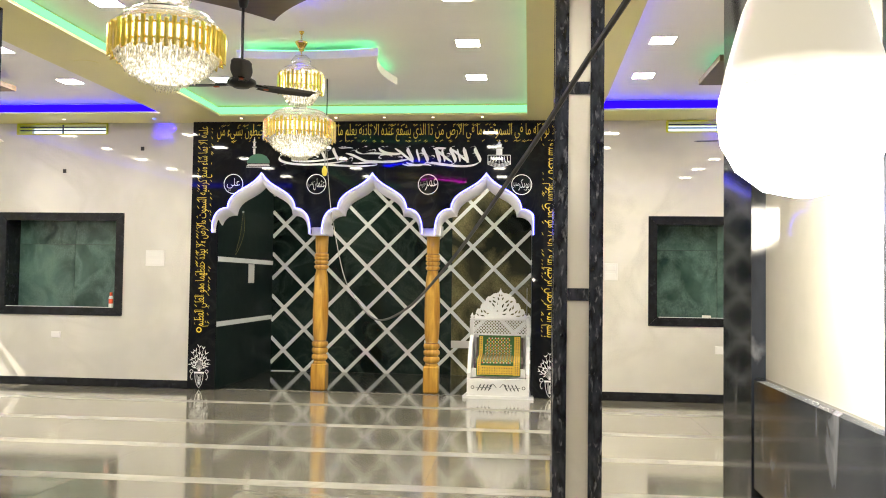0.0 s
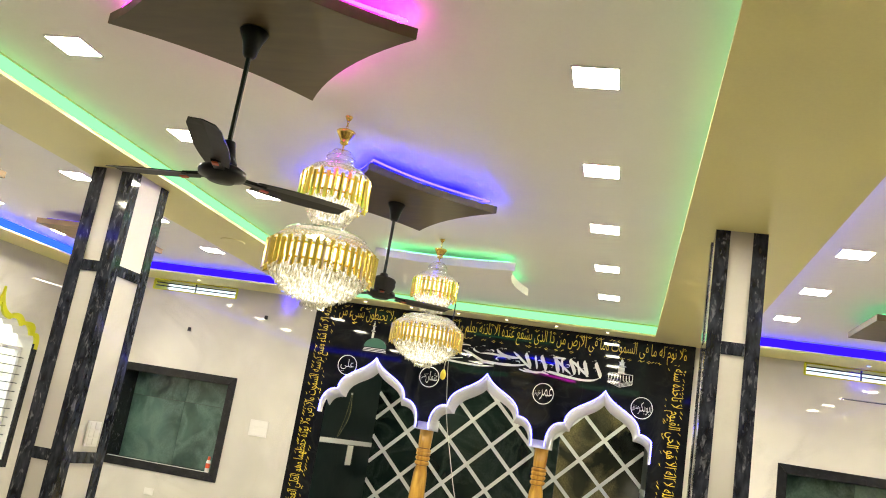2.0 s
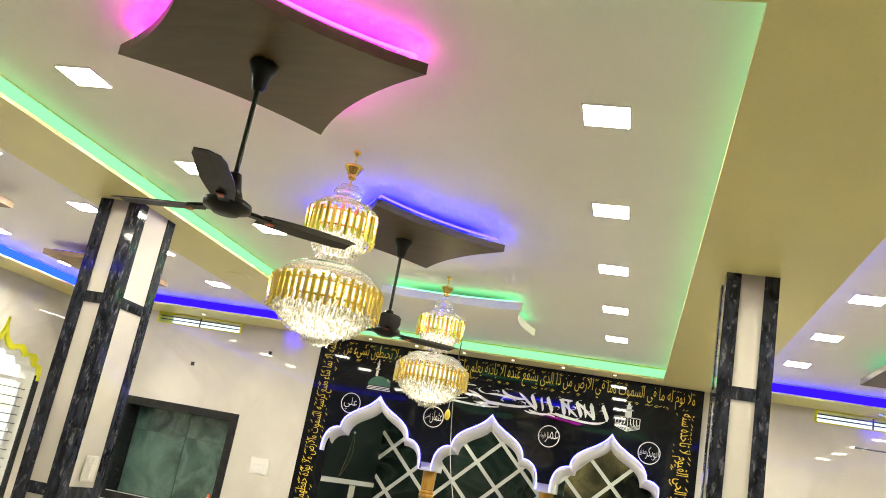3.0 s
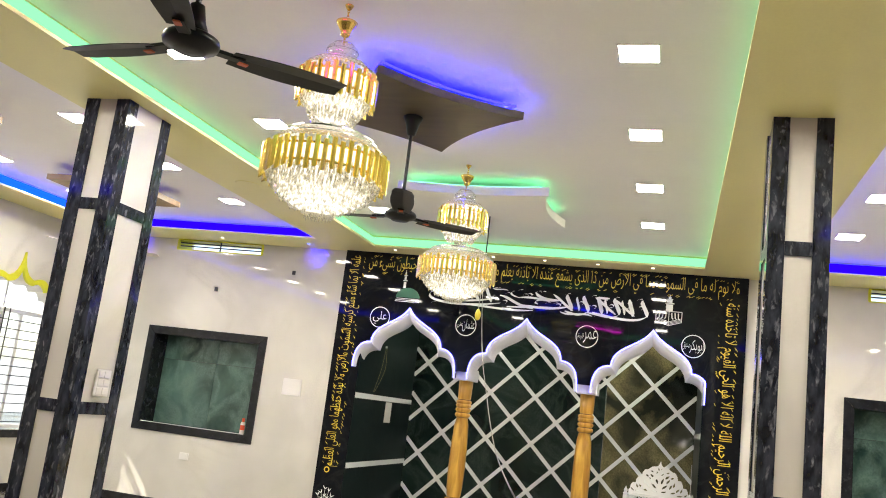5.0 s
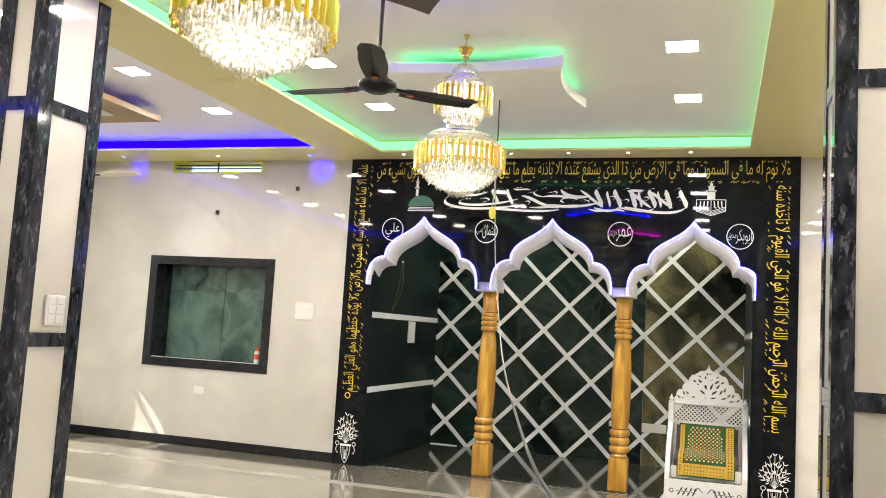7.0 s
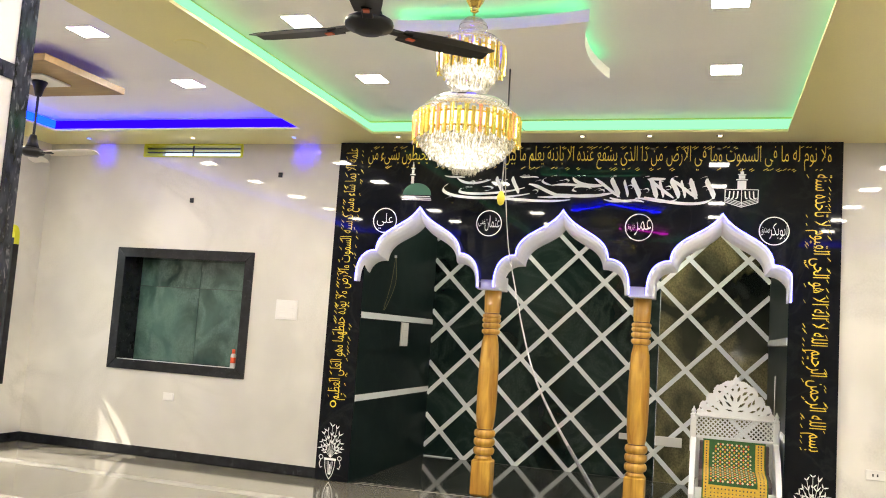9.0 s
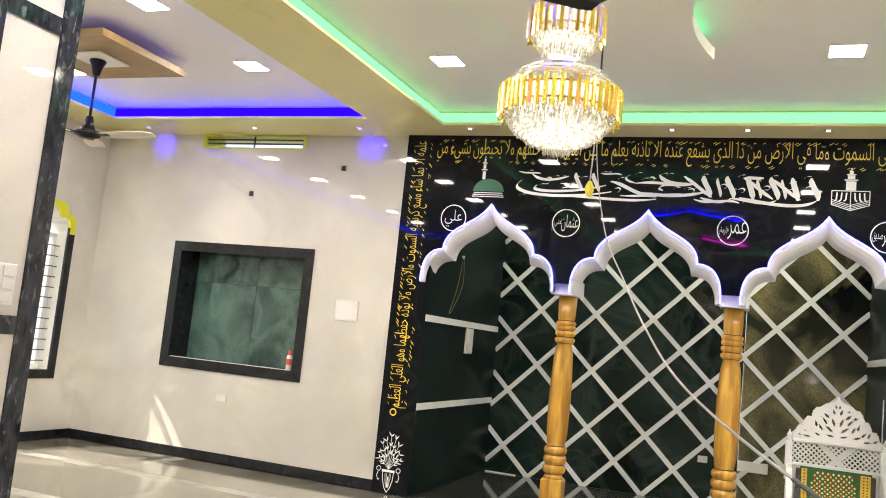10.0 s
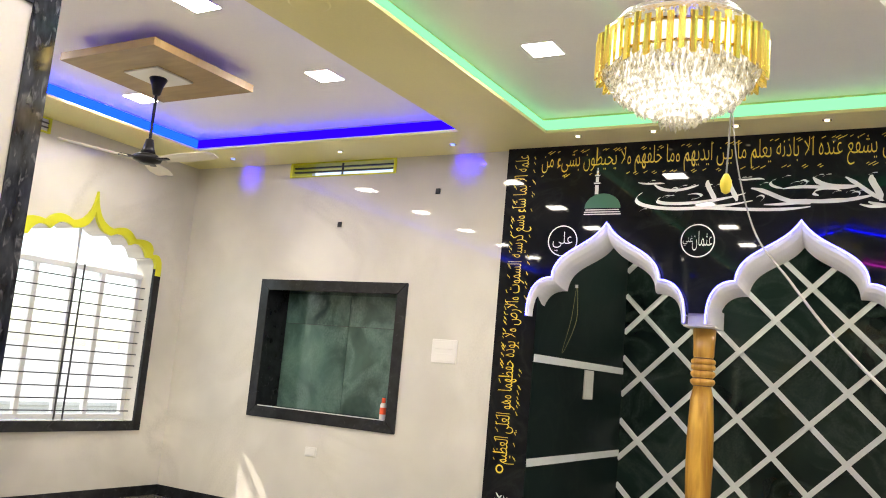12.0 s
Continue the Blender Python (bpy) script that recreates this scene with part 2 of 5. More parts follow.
M_GOLD = material("polished_gold", (0.86, 0.60, 0.16), 0.14, 1.0, vary=0.06, scale=8)
# gold metal of the chandelier bars, with a faint glow added to brighten them
M_GOLD_BAR = material("gold_bar_added_glow", (0.90, 0.68, 0.16), 0.14, 0.9, vary=0.1, scale=20, emit=0.035, glow=(1.0, 0.80, 0.16))
M_CRYSTAL = clear("cut_crystal", (0.84, 0.83, 0.77), 0.32)
M_CROWN = clear("bright_crystal_beads", (0.86, 0.86, 0.82), 0.55, 0.22)
M_LAMP = glow("chandelier_lamp", (1.0, 0.93, 0.78), 0.62)
M_PANEL = glow("led_panel", (1.0, 0.955, 0.825), PANEL_GLOW)
M_LG = glow("led_strip_green", (0.30, 1.0, 0.48), LED_GREEN)
M_LGB = glow("led_ring_green", (0.14, 1.0, 0.44), 1.7)
M_LB = glow("led_strip_blue", (0.005, 0.0, 1.0), LED_BLUE)
M_LC = glow("led_strip_sky_blue", (0.0, 0.018, 1.0), 2.4 * LED_BLUE)
M_LARCH = glow("arch_led_blue", (0.10, 0.10, 1.0), 5.0)
M_LMAG = glow("led_ring_magenta", (1.0, 0.01, 0.85), 13.0)
M_LBB = glow("led_ring_blue", (0.0004, 0.0010, 1.0), 40.0)
M_LPUR = glow("led_ring_violet", (0.10, 0.03, 1.0), 0.5)
M_LYEL = glow("led_ring_amber", (1.0, 0.62, 0.06), 3.0)
M_SPOTW = glow("spot_warm", (1.0, 0.85, 0.55), 2.5)
M_SPOTB = glow("spot_blue", (0.10, 0.16, 1.0), 2.6)
M_BULB = glow("bulb_dome", (1.0, 0.94, 0.80), 75.0)
# white bulb body; its faint glow is added for the glare round the dome
M_BULB_GLARE = material("bulb_body_with_glare", (0.85, 0.83, 0.76), 0.3, vary=0.02, emit=0.2, glow=(1.0, 0.93, 0.78))
M_CHROME = material("chrome", (0.7, 0.7, 0.7), 0.15, 1.0, vary=0.04)
M_WHITE = material("white_plastic", (0.72, 0.71, 0.67), 0.35, vary=0.03)
M_PLATE = material("ivory_plate", (0.74, 0.72, 0.67), 0.3, vary=0.03)
M_WHITE_P = material("white_painted_carving", (0.72, 0.72, 0.70), 0.38, vary=0.05, bump=0.05)
M_GOLD_INK = material("gold_inscription_paint", (0.76, 0.56, 0.05), 0.3, vary=0.12, scale=12)
M_WHITE_INK = material("white_inscription_paint", (0.80, 0.80, 0.78), 0.3, vary=0.05)
M_GREEN_INK = material("green_dome_paint", (0.02, 0.13, 0.07), 0.3, vary=0.1)
M_CABLE_B = material("black_cable", (0.03, 0.03, 0.03), 0.5, vary=0.1)
M_CABLE_W = material("grey_white_cable", (0.30, 0.30, 0.28), 0.5, vary=0.1)
M_RED = material("red_tape", (0.75, 0.09, 0.02), 0.5, vary=0.1)
M_YEL = material("yellow_plastic", (0.75, 0.62, 0.06), 0.4, vary=0.06)
M_LIME = material("lime_yellow_paint", (0.62, 0.62, 0.02), 0.45, vary=0.05)
M_BEAD = material("olive_beads", (0.30, 0.27, 0.10), 0.5, vary=0.1)
M_ALU = material("white_aluminium", (0.68, 0.69, 0.68), 0.3, vary=0.04)
M_BAR = material("black_steel_bar", (0.03, 0.03, 0.03), 0.4, vary=0.1)
M_RUG = material("green_rug_pile", (0.03, 0.11, 0.03), 0.95, vary=0.25, scale=40, fine=220, bump=0.5)
M_RUG_Y = material("yellow_rug_pile", (0.62, 0.40, 0.05), 0.95, vary=0.2, scale=40, fine=220, bump=0.5)
M_RUG_R = material("red_rug_pile", (0.35, 0.03, 0.02), 0.95, vary=0.2, scale=40, fine=220)
M_RUG_W = material("cream_rug_pile", (0.60, 0.56, 0.36), 0.95, vary=0.2, scale=40, fine=220)
M_CUSHION = material("dark_mauve_cushion", (0.10, 0.075, 0.08), 0.9, vary=0.2, scale=15, bump=0.3)
M_INK = material("dark_carved_line", (0.05, 0.05, 0.05), 0.6, vary=0.1)
M_HOLE = material("black_box_plastic", (0.015, 0.015, 0.015), 0.6, vary=0.1)
M_GLASS = clear("window_glass", (0.96, 0.98, 0.97), 0.06)
M_OUT = material("pale_outdoor_render", (0.62, 0.62, 0.56), 0.9, vary=0.12, scale=0.8)
M_GROUND = material("pale_concrete_ground", (0.42, 0.40, 0.36), 0.9, vary=0.15, scale=1.0, bump=0.2)


# ---- floor, walls, ceiling ----
def build_walls():
    T = 0.2
    # ground outside
    bm = bmesh.new()
    bmesh.ops.create_grid(bm, x_segments=2, y_segments=2, size=400)
    bmesh.ops.translate(bm, verts=bm.verts[:], vec=(0, 0, -0.32))
    structure("ground", bm, M_GROUND, "pale concrete ground outside the hall", "ground")
    structure("floor", box(WX0 - T, WX1 + T, WY0 - T, ALC_Y + T, -0.3, -0.006), M_GROUT, "polished grey marble floor with white bands", "floor")
    structure("wall_south", box(WX0 - T, WX1 + T, WY0 - T, WY0, 0, CEIL + 0.1), M_WALL_B, "plain cream wall closing the hall", "wall")
    structure("wall_east", box(WX1, WX1 + T, WY0, WY1, 0, CEIL + 0.1), M_WALL_B, "plain cream side wall", "wall")

    # back wall left and right of the black arcade, each with a niche and a vent
    for name, x0, x1, n0, n1, v0, v1 in (("wall_north_1", WX0, PAN_X0, -7.245, -5.715, -7.12, -5.90), ("wall_north_2", PAN_X1, WX1, 1.175, 2.69, 1.31, 2.50)):
        bm = bmesh.new()
        zs = (0, 1.005, 2.155, 3.285, 3.425, CEIL + 0.1)
        y0, y1 = WY1, WY1 + T + 0.16
        box(x0, x1, y0, y1, zs[0], zs[1], bm=bm)
        box(x0, n0, y0, y1, zs[1], zs[2], bm=bm)
        box(n1, x1, y0, y1, zs[1], zs[2], bm=bm)
        box(x0, x1, y0, y1, zs[2], zs[3], bm=bm)
        box(x0, v0, y0, y1, zs[3], zs[4], bm=bm)
        box(v1, x1, y0, y1, zs[3], zs[4], bm=bm)
        box(x0, x1, y0, y1, zs[4], zs[5], bm=bm)
        structure(name, bm, M_WALL, "glossy cream tiled wall with a framed niche", "wall")


def arch_half(kind):
    """Half outlines of a multifoil arch, foot to apex: (distance from the middle, height)."""
    if kind == "inner":
        return bez([(0.585, 2.0), (0.58, 2.24), (0.375, 2.234)], 9) + bez([(0.375, 2.234), (0.355, 2.46), (0.11, 2.44), (0.0, 2.606)], 16) + [(0.0, 2.606)]
    return bez([(0.637, 2.0), (0.65, 2.31), (0.438, 2.32)], 9) + bez([(0.438, 2.32), (0.425, 2.56), (0.12, 2.55), (0.0, 2.765)], 16) + [(0.0, 2.765)]


def height_at(half, d):
    pts = sorted(half)
    for (a, za), (b, zb) in zip(pts, pts[1:]):
        if a <= d <= b:
            return za + (zb - za) * (d - a) / max(b - a, 1e-6)
    return half[0][1]


def build_arcade():
    wall = bmesh.new()
    y0, y1 = PAN_Y, PAN_Y + 0.38
    box(PAN_X0, ALC_X0, y0, y1, 0, PAN_TOP, bm=wall)
    box(ALC_X1, PAN_X1, y0, y1, 0, PAN_TOP, bm=wall)
    half = arch_half("outer")
    # head of the arcade: from the arches' outline up
    xs = sorted({round(c + s * d, 4) for c in ARCHES for d, z in half for s in (-1, 1)} | {ALC_X0, ALC_X1})
    xs = [x for x in xs if ALC_X0 <= x <= ALC_X1]

    def low(x):
        return min((height_at(half, abs(x - c)) for c in ARCHES if abs(x - c) <= 0.637), default=2.08)
    for a, b in zip(xs, xs[1:]):
        if b - a < 1e-4:
            continue
        za, zb = low(a + 1e-4), low(b - 1e-4)
        v = [wall.verts.new(p) for p in ((a, y0, za), (b, y0, zb), (b, y0, PAN_TOP), (a, y0, PAN_TOP), (a, y1, za), (b, y1, zb), (b, y1, PAN_TOP), (a, y1, PAN_TOP))]
        wall.faces.new(v[:4])
        wall.faces.new(v[7:3:-1])
        wall.faces.new((v[0], v[4], v[5], v[1]))
    bmesh.ops.remove_doubles(wall, verts=wall.verts[:], dist=0.0005)
    arcade = structure("wall_arcade", wall, M_BLACK, "polished black granite arcade wall with three arches and painted inscriptions", "wall")

    inner = arch_half("inner")
    for c in ARCHES:
        bm = bmesh.new()
        both = [(c - a, za, c - b, zb) for (a, za), (b, zb) in zip(inner, half)]
        both += [(c + a, za, c + b, zb) for (a, za), (b, zb) in reversed(list(zip(inner, half)))][1:]
        rings = []
        # the last arch is cut off straight by the border panel
        both = [(min(xi, ALC_X1 - 0.012), zi, min(xo, ALC_X1 + 0.012), zo) for xi, zi, xo, zo in both]
        for xi, zi, xo, zo in both:
            sec = [(xo, PAN_Y + 0.20, zo), (xo, PAN_Y + 0.01, zo), (xo, PAN_Y - 0.045, zo)]
            for f, y in ((0.08, -0.055), (0.30, -0.045), (0.55, -0.015), (0.80, 0.035), (0.95, 0.09), (1.0, 0.13), (1.0, 0.16)):
                sec.append((xo + (xi - xo) * f, PAN_Y + y, zo + (zi - zo) * f))
            rings.append([bm.verts.new(p) for p in sec])
        for a, b in zip(rings, rings[1:]):
            for k in range(10):
                bm.faces.new((a[k], a[(k + 1) % 10], b[(k + 1) % 10], b[k]))
        bm.faces.new(rings[0])
        bm.faces.new(rings[-1])
        trim = tagged(link_mesh("arch_moulding", bm, M_ARCH), "white multifoil arch moulding lit along its edge", "moulding", "arches of the arcade", "structure")
        led = [(xo, PAN_Y - 0.062, zo + 0.002) for xi, zi, xo, zo in both]
        part("led_strip", tube(led, 0.006, 5), M_LARCH, trim, "blue light strip along the arch edge")
    # white blocks between neighbouring arches, on the pillars
    for c in (ARCHES[0] + 0.72, ARCHES[1] + 0.742):
        cap = box(c - 0.118, c + 0.118, PAN_Y + 0.07, PAN_Y + 0.382, 1.985, 2.125, 0.004)
        tagged(link_mesh("pillar_capital", cap, M_ARCH), "white square block between two arches", "capital", "capitals of the arcade", "structure")

    # alcove
    T = 0.15
    structure("wall_alcove_west", box(ALC_X0 - T, ALC_X0, y1, ALC_Y + T, 0, 3.3), M_SIDE, "dark green marble alcove side wall", "wall")
    structure("wall_alcove_east", box(ALC_X1, ALC_X1 + T, y1, ALC_Y + T, 0, 3.3), M_SIDE, "dark green marble alcove side wall", "wall")
    structure("wall_alcove_back_2", box(-1.535, ALC_X1, ALC_Y + 0.0115, ALC_Y + T, 0, 3.3), M_OLIVE_REFLECT, "olive marble end of the alcove wall, golden reflections put into its colour", "wall")
    back = structure("wall_alcove_back", box(ALC_X0, -1.538, ALC_Y + 0.012, ALC_Y + T, 0, 3.3), M_GREEN, "dark green marble wall with white diagonal lattice", "wall")
    structure("ceiling_alcove", box(ALC_X0 - T, ALC_X1 + T, y1, ALC_Y + T, 3.3, 3.4), M_CEIL, "plain alcove ceiling", "ceiling")
    # white diagonal strips
    P, w = 0.648, 0.026
    for sgn in (1, -1):
        k = -14
        while k < 15:
            # line z = sgn * (x - xk), clipped to the wall
            xk = -2.52 + k * P
            pts = []
            for x in (ALC_X0, ALC_X1):
                pts.append((x, sgn * (x - xk)))
            (xa, za), (xb, zb) = pts
            lo, hi = 0.0, 3.0
            ts = sorted([(lo - za) / (zb - za), (hi - za) / (zb - za)])
            t0, t1 = max(0, ts[0]), min(1, ts[1])
            if t1 - t0 > 0.02:
                A = (xa + (xb - xa) * t0, za + (zb - za) * t0)
                B = (xa + (xb - xa) * t1, za + (zb - za) * t1)
                d = Vector((B[0] - A[0], B[1] - A[1])).normalized()
                n = Vector((-d.y, d.x)) * w
                depth = 0.016 if sgn > 0 else 0.0145
                bm = prism([(A[0] + n.x, A[1] + n.y), (B[0] + n.x, B[1] + n.y), (B[0] - n.x, B[1] - n.y), (A[0] - n.x, A[1] - n.y)], -depth, "y", at=ALC_Y + 0.012)
                part("lattice_strip", bm, M_LATTICE, back)
            k += 1
    for side, x, s in ((bpy.data.objects["wall_alcove_west"], ALC_X0, 1), (bpy.data.objects["wall_alcove_east"], ALC_X1, -1)):
        for z in (0.83, 1.665):
            part("marble_strip", box(min(x + s * 0.005, x + s * 0.013), max(x + s * 0.005, x + s * 0.013), PAN_Y + 0.01, ALC_Y, z - 0.032, z + 0.032), M_LATTICE, side)
        part("cladding", box(min(x, x + s * 0.005), max(x, x + s * 0.005), PAN_Y + 0.004, ALC_Y, 0, 2.32), M_SIDE, side)
    structure("alcove_skirting", box(ALC_X0 + 0.02, -3.95, ALC_Y - 0.025, ALC_Y - 0.006, -0.002, 0.012), M_LATTICE, "thin pale strip at the foot of the alcove wall", "trim")
    # slanted white dashes let into the floor under the arcade
    line = thing("threshold_dashes", pose(0, 0, 0), "row of slanted white inlaid floor dashes", "floor inlay", "", "structure")
    x = ALC_X0 + 0.06
    while x < ALC_X1 - 0.1:
        part("dash", prism([(x, PAN_Y + 0.02), (x + 0.022, PAN_Y + 0.02), (x + 0.092, PAN_Y + 0.12), (x + 0.07, PAN_Y + 0.12)], 0.003, "z", at=0.0005), M_BAND, line)
        x += 0.085
    return arcade


def build_ceiling():
    """Soffit with three sunk trays, each with a ledge for its light strip."""
    trays = ((-7.83, -4.88, 11.17, M_LB), (-4.20, -0.41, 11.37, M_LG), (0.45, 3.12, 11.17, M_LB))
    y0, lip, back = 3.795, 0.022, 0.07
    low, high = bmesh.new(), bmesh.new()
    xs = [WX0] + [v for a, b, _, _ in trays for v in (a, b)] + [WX1]
    for a, b in zip(xs[0::2], xs[1::2]):
        box(a, b, WY0, WY1, SOFFIT, SOFFIT + lip, bm=low)
        box(a + (back if a != WX0 else 0), b - (back if b != WX1 else 0), WY0, WY1, SOFFIT + lip, CEIL, bm=low)
    for a, b, y1, _ in trays:
        for p, q in ((y1, WY1), (WY0, y0)):
            box(a, b, p, q, SOFFIT, SOFFIT + lip, bm=low)
        for p, q in ((y1 + back, WY1), (WY0, y0 - back)):
            box(a - back, b + back, p, q, SOFFIT + lip, CEIL, bm=low)
    structure("ceiling_soffit", low, M_SOFFIT, "cream yellow dropped ceiling border with three light coves", "ceiling")
    box(WX0 - 0.2, WX1 + 0.2, WY0 - 0.2, WY1 + 0.4, CEIL, CEIL + 0.12, bm=high)
    structure("ceiling", high, M_CEIL, "white painted gypsum ceiling", "ceiling")
    for i, (a, b, y1, m) in enumerate(trays):
        cove = thing("cove_light", pose(0, 0, 0), "green light strip in the middle ceiling cove" if i == 1 else "blue light strip in the side ceiling cove", "light strip", "", "structure")
        # strips fill the cove sides; their glow stands in for the lit faces
        z0, z1, d = SOFFIT + lip + 0.002, CEIL - 0.02, 0.012
        e = back - 0.004
        part("strip", box(a - e, b + e, y1 + e - d, y1 + e, z0, z1), m, cove)
        part("strip", box(a - e, b + e, y0 - e, y0 - e + d, z0, z1), m, cove)
        part("strip", box(a - e, a - e + d, y0 - e + d, y1 + e - d, z0, z1), M_LC if i == 0 else m, cove)
        part("strip", box(b + e - d, b + e, y0 - e + d, y1 + e - d, z0, z1), m, cove)


def build_skirting():
    for name, b in (("baseboard_1", (WX0 + 0.012, PAN_X0 - 0.002, WY1 - 0.012, WY1, 0, 0.10)), ("baseboard_2", (PAN_X1 + 0.002, WX1, WY1 - 0.012, WY1, 0, 0.10)),
                    ("baseboard_3", (WX0, WX0 + 0.012, WY0, WY1, 0, 0.10))):
        structure(name, box(*b, 0.003), M_FRAME, "black granite skirting along the wall", "baseboard")


# ---- side window ----
WIN_Y, WIN_HALF = 10.57, 0.79


def window_half(grow):
    """Half outline of the window's scalloped head, foot to apex."""
    cusps = [(0.79 + grow, 2.20), (0.66 + grow, 2.36 + grow * 0.6), (0.44 + grow * 0.8, 2.45 + grow), (0.20 + grow * 0.4, 2.50 + grow), (0.0, 2.70 + grow * 2.6)]
    out = []
    for (a, za), (b, zb) in zip(cusps, cusps[1:]):
        top = b == 0.0
        ctrl = (b + 0.03, za + 0.02) if top else ((a + 0.02, zb + 0.05) if a > 0.7 else ((a + b) / 2 + 0.03, max(za, zb) + 0.09))
        out += bez([(a, za), ctrl, (b, zb)], 6)
    return out + [cusps[-1]]


def build_window():
    T = 0.24
    half = window_half(0.0)
    x0, x1 = WX0 - T, WX0
    bm = bmesh.new()
    top = CEIL + 0.1
    box(x0, x1, WY0, WIN_Y - WIN_HALF, 0, top, bm=bm)
    box(x0, x1, WIN_Y + WIN_HALF, WY1 + 0.36, 0, top, bm=bm)
    box(x0, x1, WIN_Y - WIN_HALF, WIN_Y + WIN_HALF, 0, 0.74, bm=bm)
    ys = sorted({round(WIN_Y + s * d, 4) for d, z in half for s in (-1, 1)})
    for a, b in zip(ys, ys[1:]):
        za, zb = height_at(half, abs(a + 1e-4 - WIN_Y)), height_at(half, abs(b - 1e-4 - WIN_Y))
        v = [bm.verts.new(p) for p in ((x1, a, za), (x1, b, zb), (x1, b, top), (x1, a, top), (x0, a, za), (x0, b, zb), (x0, b, top), (x0, a, top))]
        bm.faces.new(v[:4])
        bm.faces.new(v[7:3:-1])
        bm.faces.new((v[0], v[4], v[5], v[1]))
    structure("wall_west", bm, M_WALL, "glossy cream tiled side wall with an arched window", "wall")

    win = thing("window_1", pose(0, 0, 0), "white sliding window with black bars under a lime scalloped arch", "window", "", "structure")
    # painted scalloped moulding round the head
    inner, outer = window_half(0.004), window_half(0.075)
    seq = [(WIN_Y - a, za, WIN_Y - b, zb) for (a, za), (b, zb) in zip(inner, outer)]
    seq += [(WIN_Y + a, za, WIN_Y + b, zb) for (a, za), (b, zb) in reversed(list(zip(inner, outer)))][1:]
    bm = bmesh.new()
    rings = []
    for yi, zi, yo, zo in seq:
        rings.append([bm.verts.new(p) for p in ((x1 + 0.001, yo, zo), (x1 + 0.035, yo, zo), (x1 + 0.035, yi, zi), (x1 + 0.001, yi, zi))])
    for a, b in zip(rings, rings[1:]):
        for k in range(4):
            bm.faces.new((a[k], a[(k + 1) % 4], b[(k + 1) % 4], b[k]))
    bm.faces.new(rings[0])
    bm.faces.new(rings[-1])
    part("arch_moulding", bm, M_LIME, win, "lime yellow scalloped moulding")
    for b in ((WIN_Y + WIN_HALF, WIN_Y + WIN_HALF + 0.085, 0.65, 2.27), (WIN_Y - WIN_HALF - 0.085, WIN_Y - WIN_HALF, 0.65, 2.27), (WIN_Y - WIN_HALF, WIN_Y + WIN_HALF, 0.65, 0.745)):
        part("window_frame", box(x1 - 0.01, x1 + 0.03, *b, 0.004), M_FRAME, win, "black granite surround")
    xg = x1 - 0.16
    for y in (WIN_Y - WIN_HALF, WIN_Y - 0.03, WIN_Y + WIN_HALF - 0.05, WIN_Y + 0.30, WIN_Y - 0.42):
        part("sash_frame", box(xg - 0.03, xg + 0.02, y, y + 0.05, 0.76, 2.18, 0.004), M_ALU, win)
    for z in (0.745, 2.15):
        part("sash_rail", box(xg - 0.034, xg + 0.03, WIN_Y - WIN_HALF, WIN_Y + WIN_HALF, z, z + 0.05, 0.004), M_ALU, win)
    part("mullion", box(xg - 0.01, xg + 0.01, WIN_Y - 0.012, WIN_Y + 0.012, 2.2, 2.66), M_ALU, win)
    for a, b in ((-WIN_HALF, -0.03), (0.02, WIN_HALF)):
        pane = part("pane", box(xg - 0.008, xg - 0.004, WIN_Y + a, WIN_Y + b, 0.79, 2.16), M_GLASS, win)
        pane.visible_shadow = False
    xb = x1 - 0.08
    z = 0.83
    while z < 2.15:
        part("grille_bar", tube([(xb, WIN_Y - WIN_HALF, z), (xb, WIN_Y + WIN_HALF, z)], 0.006, 5), M_BAR, win)
        z += 0.112
    for y in (WIN_Y - 0.045, WIN_Y + 0.045):
        part("grille_upright", tube([(xb, y, 0.745), (xb, y, 2.2)], 0.009, 5), M_BAR, win)
    # low boundary wall across the way
    low = thing("boundary_wall", pose(0, 0, 0), "low pale rendered boundary wall outside the window", "wall")
    part("wall", box(-13.7, -13.5, 2.0, 22.0, -0.32, 0.45), M_OUT, low)
    part("coping", box(-13.74, -13.46, 1.9, 22.1, 0.45, 0.52, 0.01), M_OUT, low)


